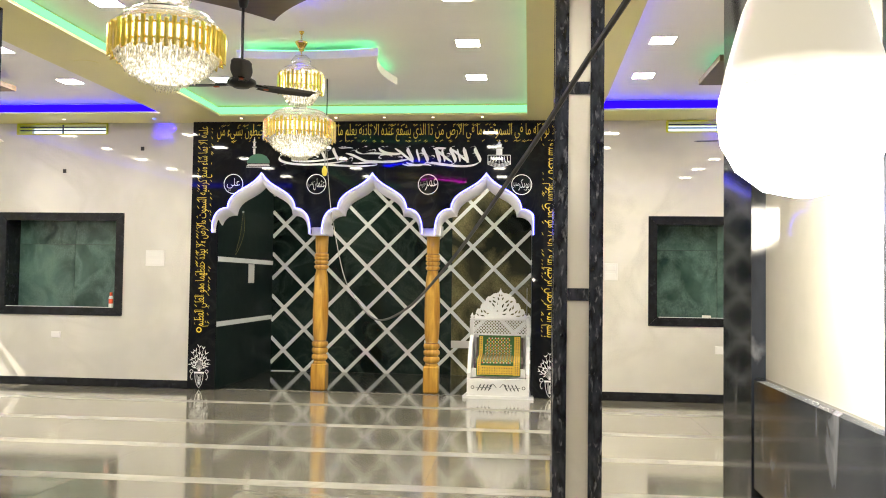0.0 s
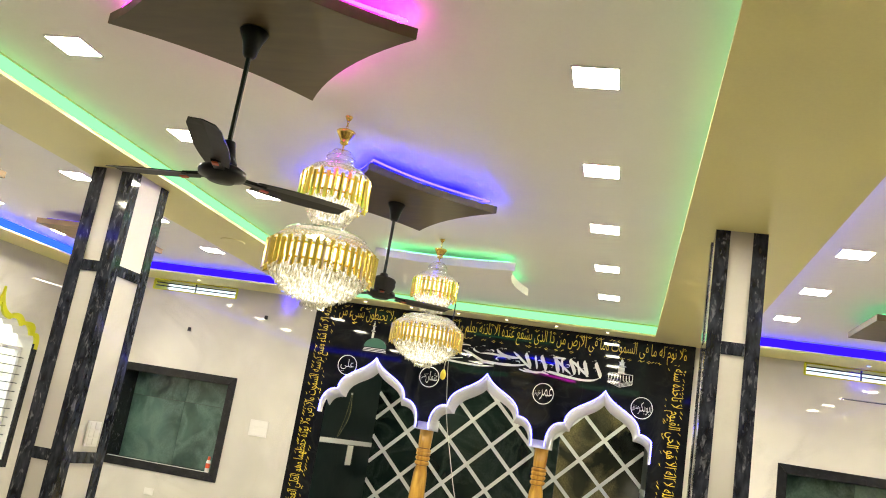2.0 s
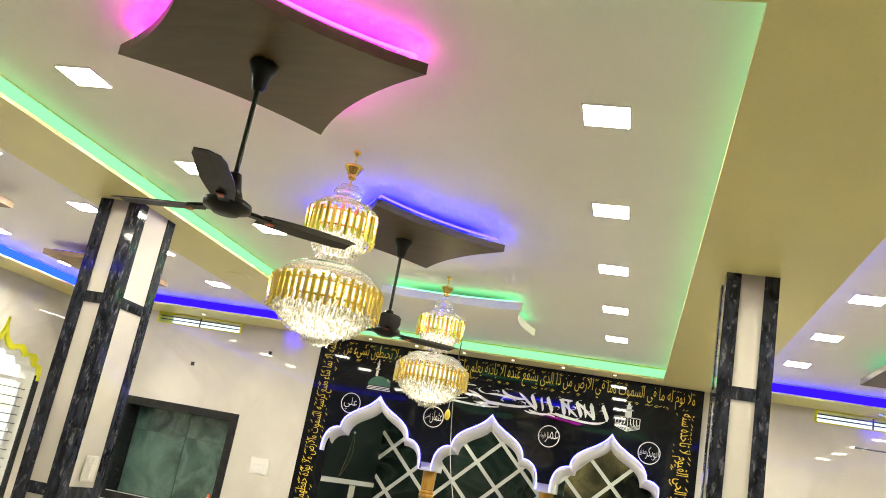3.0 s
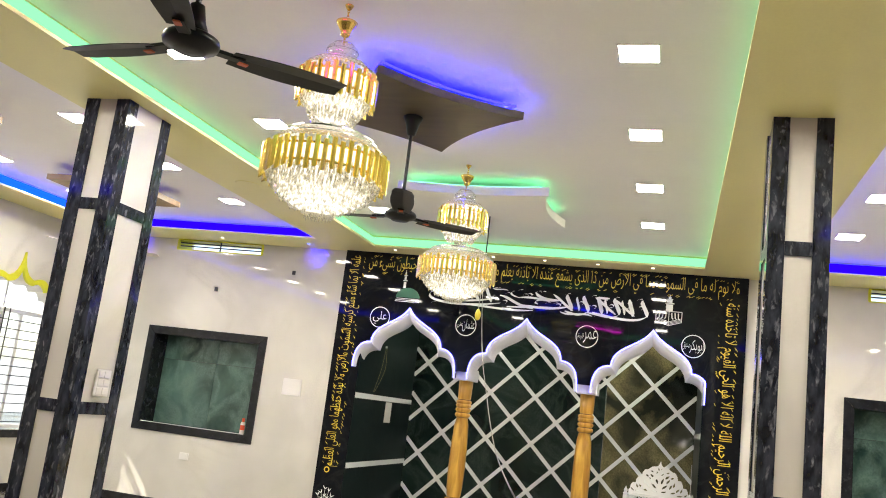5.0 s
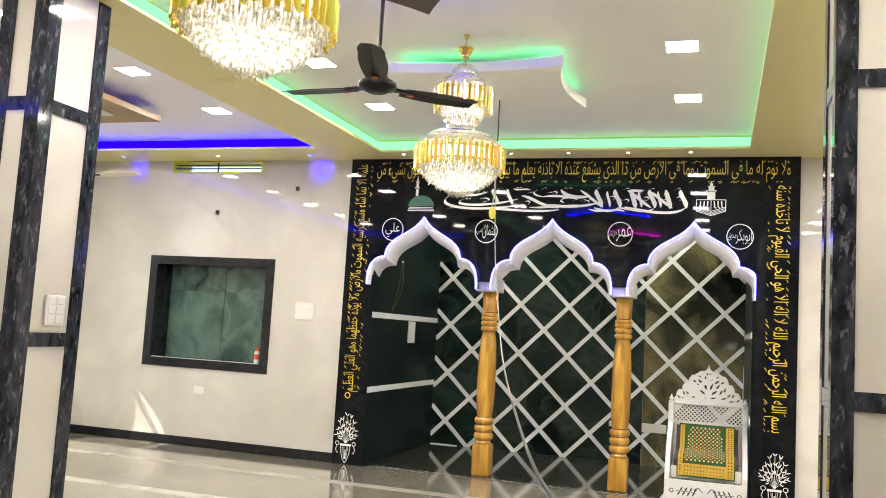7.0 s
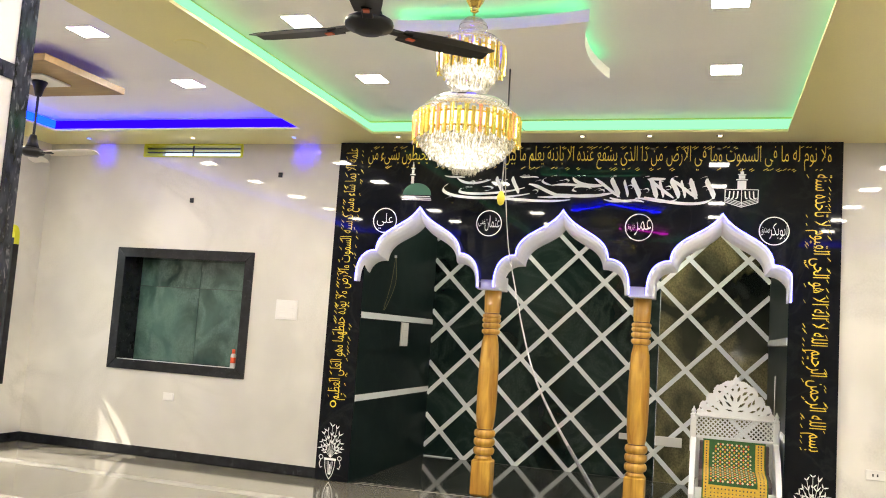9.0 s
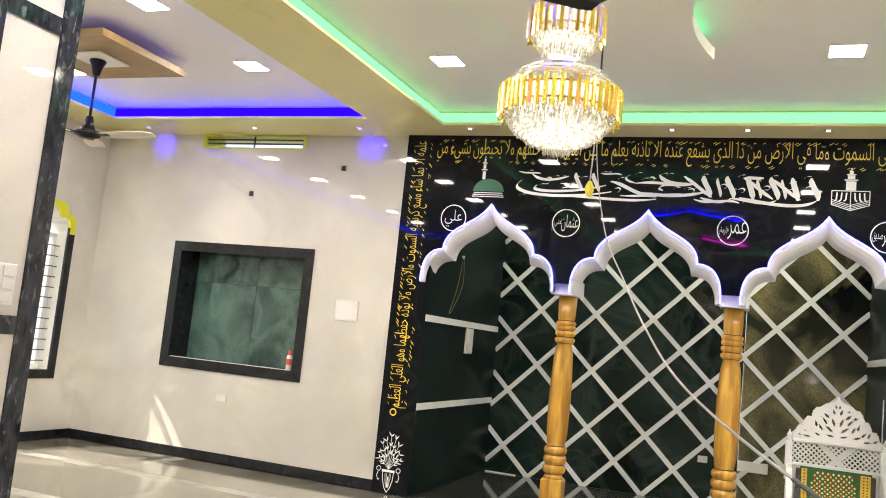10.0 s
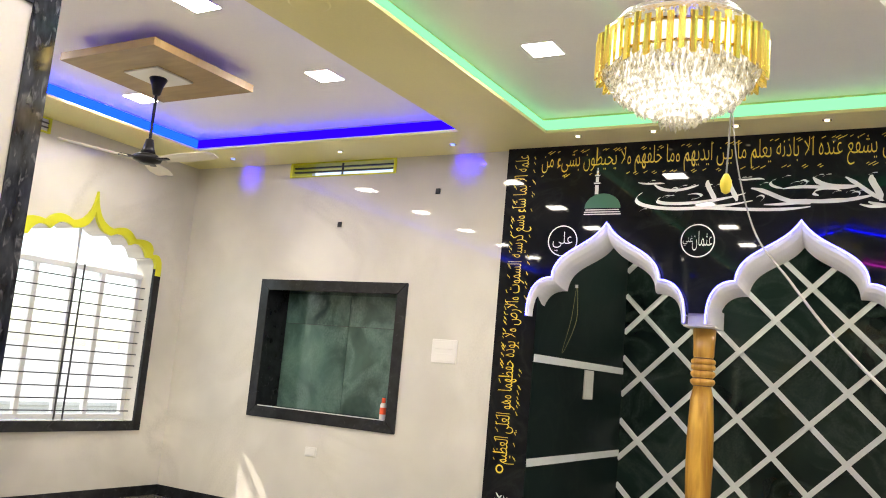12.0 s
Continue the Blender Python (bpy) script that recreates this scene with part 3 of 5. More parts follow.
# ---- columns ----
def build_columns():
    def column(x0, x1, y0, y1, drop=0.0, w=0.088):
        c = thing("column", pose((x0 + x1) / 2, (y0 + y1) / 2, 0), "square cream tiled column edged with black veined marble strips", "column", "columns of the hall")
        hx, hy, p = (x1 - x0) / 2, (y1 - y0) / 2, 0.010
        part("body", box(-hx + p, hx - p, -hy + p, hy - p, 0, SOFFIT), M_WALL, c, "glossy cream tile")
        for sx in (-1, 1):
            for sy in (-1, 1):
                L = [(0, 0), (-w, 0), (-w, -p), (-p, -p), (-p, -w), (0, -w)]
                out = [(sx * (hx + u), sy * (hy + v)) for u, v in L]
                bm = prism(out, SOFFIT - 0.004, "z", at=0.002)
                part("corner_strip", bm, M_STRIP, c, "black marble with pale veins")
        for z in (1.305, 2.645):
            for sy in (-1, 1):
                y = sorted((sy * hy, sy * (hy - p)))
                part("band", box(-hx + w + 0.001, hx - w - 0.001, y[0] + 0.001, y[1] - 0.001, z - drop, z - drop + 0.08, 0.002), M_STRIP, c)
            for sx in (-1, 1):
                x = sorted((sx * hx, sx * (hx - p)))
                part("band", box(x[0] + 0.001, x[1] - 0.001, -hy + w + 0.001, hy - w - 0.001, z - drop, z - drop + 0.08, 0.002), M_STRIP, c)
        return c
    column(-0.213, 0.102, 6.737, 7.142)
    column(-4.685, -4.340, 6.685, 7.185, w=0.102)
    column(-0.213, 0.102, 1.515, 1.920, 0.033)
    column(-4.722, -4.340, 1.515, 1.920)


# ---- niches ----
def build_niche(x0, x1):
    """A framed shelf recess with a green marble back."""
    z0, z1, w, y = 0.91, 2.25, 0.105, WY1
    niche = thing("niche", pose(0, 0, 0), "wall niche with black granite frame and green marble back", "niche", "niches in the back wall", "structure")
    g = 0.0015
    for out in ([(x0, z0), (x1, z0), (x1 - w - g, z0 + w), (x0 + w + g, z0 + w)], [(x0, z1), (x1, z1), (x1 - w - g, z1 - w), (x0 + w + g, z1 - w)],
                [(x0, z0 + g), (x0 + w, z0 + w + g), (x0 + w, z1 - w - g), (x0, z1 - g)], [(x1, z0 + g), (x1 - w, z0 + w + g), (x1 - w, z1 - w - g), (x1, z1 - g)]):
        bm = prism(out, 0.021, "y", at=y - 0.018)
        bmesh.ops.bevel(bm, geom=bm.edges[:], offset=0.003, segments=1, affect="EDGES")
        part("frame", bm, M_FRAME, niche)
    d = y + 0.30
    mid = (x0 + x1) / 2 + 0.03
    split = z1 - w - 0.30
    for za, zc in ((z0 + w, split - 0.002), (split + 0.002, z1 - w + 0.01)):
        part("back_panel", box(x0 + w, mid - 0.003, d, d + 0.02, za, zc), M_NICHE, niche)
        part("back_panel", box(mid + 0.003, x1 - w, d, d + 0.02, za, zc), M_NICHE, niche)
    part("backing", box(x0 + w - 0.008, x1 - w + 0.008, d + 0.021, d + 0.035, z0 + w - 0.008, z1 - w + 0.008), M_HOLE, niche)
    part("lining", box(x0 + w - 0.006, x0 + w, y + 0.003, d + 0.02, z0 + w, z1 - w), M_FRAME, niche)
    part("lining", box(x1 - w, x1 - w + 0.006, y + 0.003, d + 0.02, z0 + w, z1 - w), M_FRAME, niche)
    part("lining", box(x0 + w, x1 - w, y + 0.003, d + 0.02, z1 - w, z1 - w + 0.006), M_FRAME, niche)
    part("sill", box(x0 + w, x1 - w, y + 0.003, d + 0.02, z0 + w - 0.008, z0 + w, 0.002), M_FRAME, niche)
    part("sill_edge", box(x0 + w + 0.02, x1 - w - 0.02, y - 0.012, y - 0.004, z0 + w, z0 + w + 0.008), M_ALU, niche, "pale metal strip")


def build_vent(x0, x1):
    v = thing("wall_vent", pose(0, 0, 0), "long narrow louvred wall vent with yellow painted edge", "vent", "vents over the niches")
    y, z0, z1 = WY1, 3.285, 3.425
    for b in ((x0 - 0.02, x1 + 0.02, z1 - 0.012, z1 + 0.004), (x0 - 0.02, x1 + 0.02, z0 - 0.006, z0 + 0.008), (x0 - 0.025, x0 + 0.005, z0 + 0.008, z1 - 0.012), (x1 - 0.005, x1 + 0.025, z0 + 0.008, z1 - 0.012)):
        part("frame", box(b[0], b[1], y - 0.008, y + 0.30, b[2], b[3]), M_LIME, v)
    for z in (z0 + 0.05, z0 + 0.092):
        part("slat", box(x0, x1, y + 0.02, y + 0.05, z, z + 0.012), M_BAR, v)
    part("post", box((x0 + x1) / 2 - 0.01, (x0 + x1) / 2 + 0.01, y + 0.012, y + 0.02, z0, z1), M_BAR, v)


# ---- writing ----
FORMS = {"ا": (0xFE8D, 2), "آ": (0xFE81, 2), "أ": (0xFE83, 2), "ؤ": (0xFE85, 2), "إ": (0xFE87, 2), "ئ": (0xFE89, 4), "ب": (0xFE8F, 4), "ة": (0xFE93, 2), "ت": (0xFE95, 4),
         "ث": (0xFE99, 4), "ج": (0xFE9D, 4), "ح": (0xFEA1, 4), "خ": (0xFEA5, 4), "د": (0xFEA9, 2), "ذ": (0xFEAB, 2), "ر": (0xFEAD, 2), "ز": (0xFEAF, 2), "س": (0xFEB1, 4),
         "ش": (0xFEB5, 4), "ص": (0xFEB9, 4), "ض": (0xFEBD, 4), "ط": (0xFEC1, 4), "ظ": (0xFEC5, 4), "ع": (0xFEC9, 4), "غ": (0xFECD, 4), "ف": (0xFED1, 4), "ق": (0xFED5, 4),
         "ك": (0xFED9, 4), "ل": (0xFEDD, 4), "م": (0xFEE1, 4), "ن": (0xFEE5, 4), "ه": (0xFEE9, 4), "و": (0xFEED, 2), "ى": (0xFEEF, 2), "ي": (0xFEF1, 4), "ء": (0xFE80, 1)}


def shaped(text):
    """Arabic letters in their joined shapes, in the order in which they are set from left to right."""
    out, i, joins = [], 0, False
    while i < len(text):
        ch = text[i]
        if ch not in FORMS:
            out.append(ch)
            i, joins = i + 1, False
            continue
        base, n = FORMS[ch]
        nxt = text[i + 1] if i + 1 < len(text) else " "
        if ch == "ل" and nxt in "اأإ":
            lig = {"ا": 0xFEFB, "أ": 0xFEF7, "إ": 0xFEF9}[nxt]
            out.append(chr(lig + (1 if joins else 0)))
            i, joins = i + 2, False
            continue
        after = n == 4 and nxt in FORMS and FORMS[nxt][1] > 1
        form = (3 if after else 1) if joins else (2 if after else 0)
        if n == 1:
            form = 0
        out.append(chr(base + form))
        joins = after
        i += 1
    return "".join(reversed(out))


def inscription(name, text, mat, parent, x0, x1, z0, z1, turn=0, bold=-0.012, slant=0.0, y=PAN_Y):
    """Sets a line of writing on the black wall, filling the given box; turn: quarter turns."""
    cu = bpy.data.curves.new("tmp", "FONT")
    cu.body, cu.resolution_u, cu.offset, cu.shear = shaped(text), 2, bold, slant
    ob = new("tmp", cu)
    bpy.context.view_layer.update()
    me = bpy.data.meshes.new_from_object(ob.evaluated_get(bpy.context.evaluated_depsgraph_get()))
    bpy.data.objects.remove(ob)
    co = np.empty(len(me.vertices) * 3)
    me.vertices.foreach_get("co", co)
    co = co.reshape(-1, 3)
    lo, hi = co.min(0), co.max(0)
    u, v = (co[:, 0] - lo[0]) / (hi[0] - lo[0]), (co[:, 1] - lo[1]) / (hi[1] - lo[1])
    if turn == 1:
        u, v = 1 - v, u
    elif turn == -1:
        u, v = v, 1 - u
    out = np.stack([x0 + u * (x1 - x0), np.full(len(u), y - 0.003), z0 + v * (z1 - z0)], 1)
    me.vertices.foreach_set("co", out.ravel())
    me.materials.clear()
    me.materials.append(mat)
    me.update()
    me.name = name
    ob = new(name, me)
    ob.parent = parent
    return ob


def leaf(bm, x, z, ang, length, width, y):
    d, n = Vector((math.cos(ang), math.sin(ang))), Vector((-math.sin(ang), math.cos(ang)))
    pts = [(0, 0), (0.3, 0.5), (0.65, 0.4), (1, 0), (0.65, -0.4), (0.3, -0.5)]
    prism([(x + d.x * a * length + n.x * b * width, z + d.y * a * length + n.y * b * width) for a, b in pts], 0.002, "y", bm, y)


def ring2d(bm, cx, cz, r, w, y, n=40):
    a = [[bm.verts.new((cx + k * math.cos(t), y, cz + k * math.sin(t))) for t in (2 * math.pi * i / n for i in range(n))] for k in (r - w, r)]
    for i in range(n):
        bm.faces.new((a[0][i], a[0][(i + 1) % n], a[1][(i + 1) % n], a[1][i]))
    return bm


def ribbon(bm, pts, w, y):
    for (x0, z0), (x1, z1) in zip(pts, pts[1:]):
        d = Vector((x1 - x0, z1 - z0))
        if d.length < 1e-6:
            continue
        n = Vector((-d.y, d.x)).normalized() * w / 2
        bm.faces.new([bm.verts.new(p) for p in ((x0 + n.x, y, z0 + n.y), (x1 + n.x, y, z1 + n.y), (x1 - n.x, y, z1 - n.y), (x0 - n.x, y, z0 - n.y))])


def pen(bm, ctrl, y, nib=0.036, angle=0.45, n=16):
    """One stroke of a broad nib held at a fixed angle along a curve."""
    h = Vector((math.cos(angle), math.sin(angle))) * nib / 2
    row = None
    path = bez(ctrl, n)
    for i, (x, z) in enumerate(path + [ctrl[-1]]):
        k = 0.35 + 0.65 * min(1, i / 3, (len(path) - i) / 3)
        pair = [bm.verts.new((x + k * h.x, y, z + k * h.y)), bm.verts.new((x - k * h.x, y, z - k * h.y))]
        if row:
            bm.faces.new((row[0], pair[0], pair[1], row[1]))
        row = pair


def vowel_marks(wall, x0, x1, z0, z1, along_x, count, seed, mat=None):
    """Small dashes and hooks over and under a line of script."""
    rng = random.Random(seed)
    bm = bmesh.new()
    for i in range(count):
        t = (i + rng.uniform(0.2, 0.8)) / count
        side = rng.choice((0.06, 0.92))
        if along_x:
            x, z, a = x0 + (x1 - x0) * t, z0 + (z1 - z0) * side, 0.5
        else:
            x, z, a = x0 + (x1 - x0) * side, z0 + (z1 - z0) * t, 0.5 + math.pi / 2
        ln = rng.uniform(0.010, 0.020)
        d = (math.cos(a) * ln, math.sin(a) * ln)
        ribbon(bm, [(x - d[0], z - d[1]), (x + d[0], z + d[1])], 0.005, PAN_Y - 0.0042)
        if rng.random() < 0.35:
            ribbon(bm, [(x - d[0] + 0.014, z - d[1] - 0.012), (x + d[0] + 0.014, z + d[1] - 0.012)], 0.005, PAN_Y - 0.0046)
    part("vowel_marks", bm, mat or M_GOLD_INK, wall)["kind"] = "stuff"


def build_large_script(wall):
    """Tall leaning uprights and long sweeps, as in a broad-nibbed hand."""
    bm = bmesh.new()
    count = [0]

    def stroke(*uv, nib=0.036, angle=0.45):
        count[0] += 1
        pen(bm, [(-3.60 + 2.63 * u, 2.848 + 0.262 * v) for u, v in uv], PAN_Y - 0.0032 - 0.00008 * count[0], nib, angle)
    # tall uprights with a flag at the head, leaning to the foot
    for u in (0.970, 0.853, 0.720, 0.647):
        stroke((u, 0.93), (u - 0.004, 0.70), (u + 0.024, 0.52), (u + 0.022, 0.22), nib=0.046, angle=0.1)
    for u in (0.915, 0.783):
        stroke((u, 0.93), (u + 0.004, 0.65), (u + 0.016, 0.45), (u + 0.018, 0.20), nib=0.046, angle=0.1)
    # slanting strokes that cross the foot of the next upright
    for u in (0.850, 0.770, 0.585):
        stroke((u, 0.90), (u + 0.03, 0.70), (u + 0.06, 0.42), (u + 0.09, 0.22), nib=0.036, angle=0.25)
    stroke((0.771, 0.88), (0.79, 0.93), (0.81, 0.86), (0.83, 0.90), nib=0.028, angle=1.2)
    for u in (0.690, 0.812, 0.885):
        stroke((u, 0.86), (u - 0.002, 0.66), (u + 0.014, 0.46), (u + 0.012, 0.24), nib=0.026, angle=0.15)
    for u, v in ((0.60, 0.44), (0.70, 0.62), (0.755, 0.50), (0.83, 0.60), (0.905, 0.52), (0.955, 0.62), (0.12, 0.70), (0.36, 0.40), (0.47, 0.80)):
        stroke((u, v), (u + 0.014, v + 0.12), (u + 0.03, v - 0.02), (u + 0.012, v - 0.10), nib=0.013, angle=0.9)
    # feet that run on along the base
    stroke((0.992, 0.26), (0.97, -0.02), (0.90, -0.06), (0.80, 0.14), (0.76, 0.24), nib=0.030, angle=1.1)
    stroke((0.875, 0.24), (0.86, 0.02), (0.82, 0.02), (0.77, 0.22), (0.73, 0.20), nib=0.024, angle=1.0)
    stroke((0.742, 0.25), (0.72, 0.02), (0.68, 0.04), (0.64, 0.20), nib=0.030, angle=0.9)
    stroke((0.76, 0.06), (0.72, 0.24), (0.67, -0.06), (0.62, 0.14), nib=0.026, angle=0.9)
    # middle words
    stroke((0.505, 0.92), (0.52, 0.66), (0.56, 0.62), (0.62, 0.64), nib=0.034, angle=0.8)
    stroke((0.62, 0.64), (0.56, 0.52), (0.50, 0.74), (0.43, 0.62), nib=0.026, angle=1.1)
    stroke((0.43, 0.62), (0.40, 0.68), (0.38, 0.80), (0.41, 0.90), nib=0.022, angle=0.6)
    stroke((0.345, 0.66), (0.40, 0.58), (0.42, 0.22), (0.50, 0.18), nib=0.032, angle=1.0)
    stroke((0.66, 0.40), (0.58, 0.18), (0.52, 0.22), (0.44, 0.30), nib=0.030, angle=1.2)
    stroke((0.57, 0.54), (0.54, 0.70), (0.48, 0.50), (0.52, 0.40), nib=0.026, angle=0.9)
    stroke((0.50, 0.10), (0.42, -0.04), (0.30, 0.06), (0.22, 0.16), (0.15, 0.12), nib=0.026, angle=1.1)
    stroke((0.62, 0.28), (0.52, 0.30), (0.46, 0.16), (0.38, 0.18), nib=0.022, angle=1.2)
    # left words: two long bowls, one over the other
    stroke((0.35, 0.30), (0.22, 0.02), (0.03, 0.00), (-0.02, 0.34), (0.035, 0.62), nib=0.030, angle=1.0)
    stroke((0.33, 0.52), (0.24, 0.24), (0.10, 0.18), (0.055, 0.30), (0.09, 0.46), nib=0.028, angle=1.0)
    stroke((0.07, 0.86), (0.10, 0.56), (0.16, 0.66), (0.20, 0.80), nib=0.026, angle=1.0)
    for u in (0.225, 0.285):
        stroke((u, 0.93), (u - 0.004, 0.72), (u + 0.02, 0.52), (u + 0.022, 0.30), nib=0.038, angle=0.1)
    stroke((0.17, 0.52), (0.20, 0.62), (0.235, 0.44), (0.18, 0.38), nib=0.022)
    stroke((0.02, 0.94), (0.05, 0.84), (0.08, 0.92), (0.10, 0.88), nib=0.014, angle=1.2)
    stroke((0.31, 0.94), (0.33, 0.86), (0.36, 0.98), (0.38, 0.90), nib=0.014, angle=1.2)
    # small marks
    rng = random.Random(12)
    for k in range(34):
        u, v = 0.03 + 0.94 * k / 34 + rng.uniform(-0.01, 0.01), rng.choice((0.92, 0.74, 0.06, 0.45))
        stroke((u, v), (u + 0.012, v + 0.09), (u + 0.022, v + 0.06), nib=0.012)
    part("inscription_large", bm, M_WHITE_INK, wall, "large white painted line of sweeping script")


def build_writing(wall):
    y = PAN_Y - 0.003
    inscription("inscription_border", "ولا نوم له ما في السموت وما في الارض من ذا الذي يشفع عنده الا باذنه يعلم ما بين ايديهم وما خلفهم ولا يحيطون بشيء من", M_GOLD_INK, wall, -4.38, -0.02, 3.165, 3.40)["label"] = "gold painted line of script"
    inscription("inscription_border", "علمه الا بما شاء وسع كرسيه السموت والارض ولا يؤده حفظهما وهو العلي العظيم", M_GOLD_INK, wall, -4.63, -4.43, 0.80, 3.37, 1)["label"] = "gold painted line of script"
    inscription("inscription_border", "بسم الله الرحمن الرحيم الله لا اله الا هو الحي القيوم لا تاخذه سنة", M_GOLD_INK, wall, -0.22, -0.01, 0.75, 3.14, -1, bold=-0.003)["label"] = "gold painted line of script"
    build_large_script(wall)
    vowel_marks(wall, -4.38, -0.02, 3.165, 3.40, True, 95, 1)
    vowel_marks(wall, -4.63, -4.43, 0.80, 3.37, False, 60, 2)
    vowel_marks(wall, -0.22, -0.01, 0.75, 3.14, False, 50, 3)
    for x, words in ((-4.15, ("علي",)), (-3.065, ("عثمان", "غني")), (-1.637, ("عمر", "فاروق")), (-0.47, ("ابوبكر", "صديق"))):
        z, r = 2.628, 0.128
        part("medallion_ring", ring2d(bmesh.new(), x, z, r, 0.009, y), M_WHITE_INK, wall)
        if len(words) == 1:
            inscription("medallion_script", words[0], M_WHITE_INK, wall, x - 0.085, x + 0.085, z - 0.085, z + 0.075)
        else:
            inscription("medallion_script", words[0], M_WHITE_INK, wall, x - 0.04, x + 0.108, z - 0.075, z + 0.075)
            inscription("medallion_script", words[1], M_WHITE_INK, wall, x - 0.11, x - 0.035, z - 0.04, z + 0.035)
    # dome with minaret
    x, z = -3.83, 2.845
    bm = prism([(x + 0.15 * math.cos(t), z + 0.05 + 0.12 * math.sin(t)) for t in (math.pi * i / 16 for i in range(17))], 0.002, "y", at=y)
    part("dome_picture", bm, M_GREEN_INK, wall, "green painted dome")
    bm = bmesh.new()
    for k, half in ((0.0, 0.155), (0.018, 0.15), (0.036, 0.14)):
        ribbon(bm, [(x - half, z + k), (x + half, z + k)], 0.008, y)
    mx = x - 0.055
    for z0, z1, w in ((0.165, 0.24, 0.03), (0.25, 0.262, 0.055), (0.265, 0.31, 0.026), (0.315, 0.325, 0.044), (0.325, 0.36, 0.018), (0.36, 0.385, 0.007)):
        ribbon(bm, [(mx, z + z0), (mx, z + z1)], w, y)
    part("minaret_picture", bm, M_WHITE_INK, wall, "white painted minaret")
    # tower over a square shrine
    x, z = -0.752, 2.835
    bm = bmesh.new()
    ribbon(bm, [(x - 0.14, z + 0.16), (x - 0.14, z + 0.045), (x, z), (x + 0.14, z + 0.045), (x + 0.14, z + 0.16), (x - 0.14, z + 0.16)], 0.007, y)
    ribbon(bm, [(x, z), (x, z + 0.16)], 0.006, y)
    for k in range(1, 4):
        ribbon(bm, [(x - 0.14, z + 0.045 + k * 0.014), (x, z + k * 0.014), (x + 0.14, z + 0.045 + k * 0.014)], 0.005, y)
    for s in (-1, 1):
        for k in range(3):
            ribbon(bm, [(x + s * (0.03 + 0.035 * k), z + 0.145), (x + s * (0.035 + 0.035 * k), z + 0.085), (x + s * (0.05 + 0.035 * k), z + 0.075)], 0.011, y)
    for z0, z1, w in ((0.165, 0.24, 0.075), (0.245, 0.255, 0.10), (0.258, 0.29, 0.055), (0.292, 0.30, 0.07), (0.30, 0.325, 0.03), (0.325, 0.35, 0.008)):
        ribbon(bm, [(x, z + z0), (x, z + z1)], w, y)
    part("tower_picture", bm, M_WHITE_INK, wall, "white painted tower and shrine")
    # vases of flowers at the foot of both borders
    rng = random.Random(4)
    for cx in (-4.545, -0.105):
        bm = bmesh.new()
        body = [(-0.055, 0.20), (-0.05, 0.13), (-0.03, 0.06), (0, 0.015), (0.03, 0.06), (0.05, 0.13), (0.055, 0.20)]
        ribbon(bm, [(cx + a, b) for a, b in body], 0.006, y)
        ribbon(bm, [(cx - 0.065, 0.21), (cx + 0.065, 0.21)], 0.022, y)
        ribbon(bm, [(cx, 0.06), (cx, 0.16)], 0.008, y)
        for k in (-0.03, -0.015, 0.015, 0.03):
            ribbon(bm, [(cx + k, 0.19), (cx + k * 0.8, 0.13), (cx + k * 0.4, 0.06)], 0.004, y)
        for s in (-1, 1):
            ring2d(bm, cx + s * 0.10, 0.225, 0.024, 0.006, y, 14)
            ribbon(bm, [(cx + s * 0.10, 0.20), (cx + s * 0.115, 0.16), (cx + s * 0.10, 0.12), (cx + s * 0.085, 0.13)], 0.006, y)
        for k in range(9):
            a = math.pi / 2 + (k - 4) * 0.27
            ln = 0.30 - 0.026 * abs(k - 4) + rng.uniform(-0.02, 0.02)
            ex, ez = cx + math.cos(a) * ln * 0.62, 0.23 + math.sin(a) * ln
            ribbon(bm, [(cx, 0.225), ((cx + ex) / 2, 0.23 + (ez - 0.23) * 0.55), (ex, ez)], 0.004, y)
            for q in (0.45, 0.7, 1.0):
                for s in (-1, 1):
                    leaf(bm, cx + (ex - cx) * q, 0.23 + (ez - 0.23) * q, a + s * rng.uniform(0.3, 0.9), rng.uniform(0.03, 0.055), 0.011, y)
        part("flower_vase_picture", bm, M_WHITE_INK, wall, "white painted vase of flowers")
    part("verse_medallion", ring2d(bmesh.new(), -4.56, 0.755, 0.035, 0.012, y, 24), M_GOLD_INK, wall)


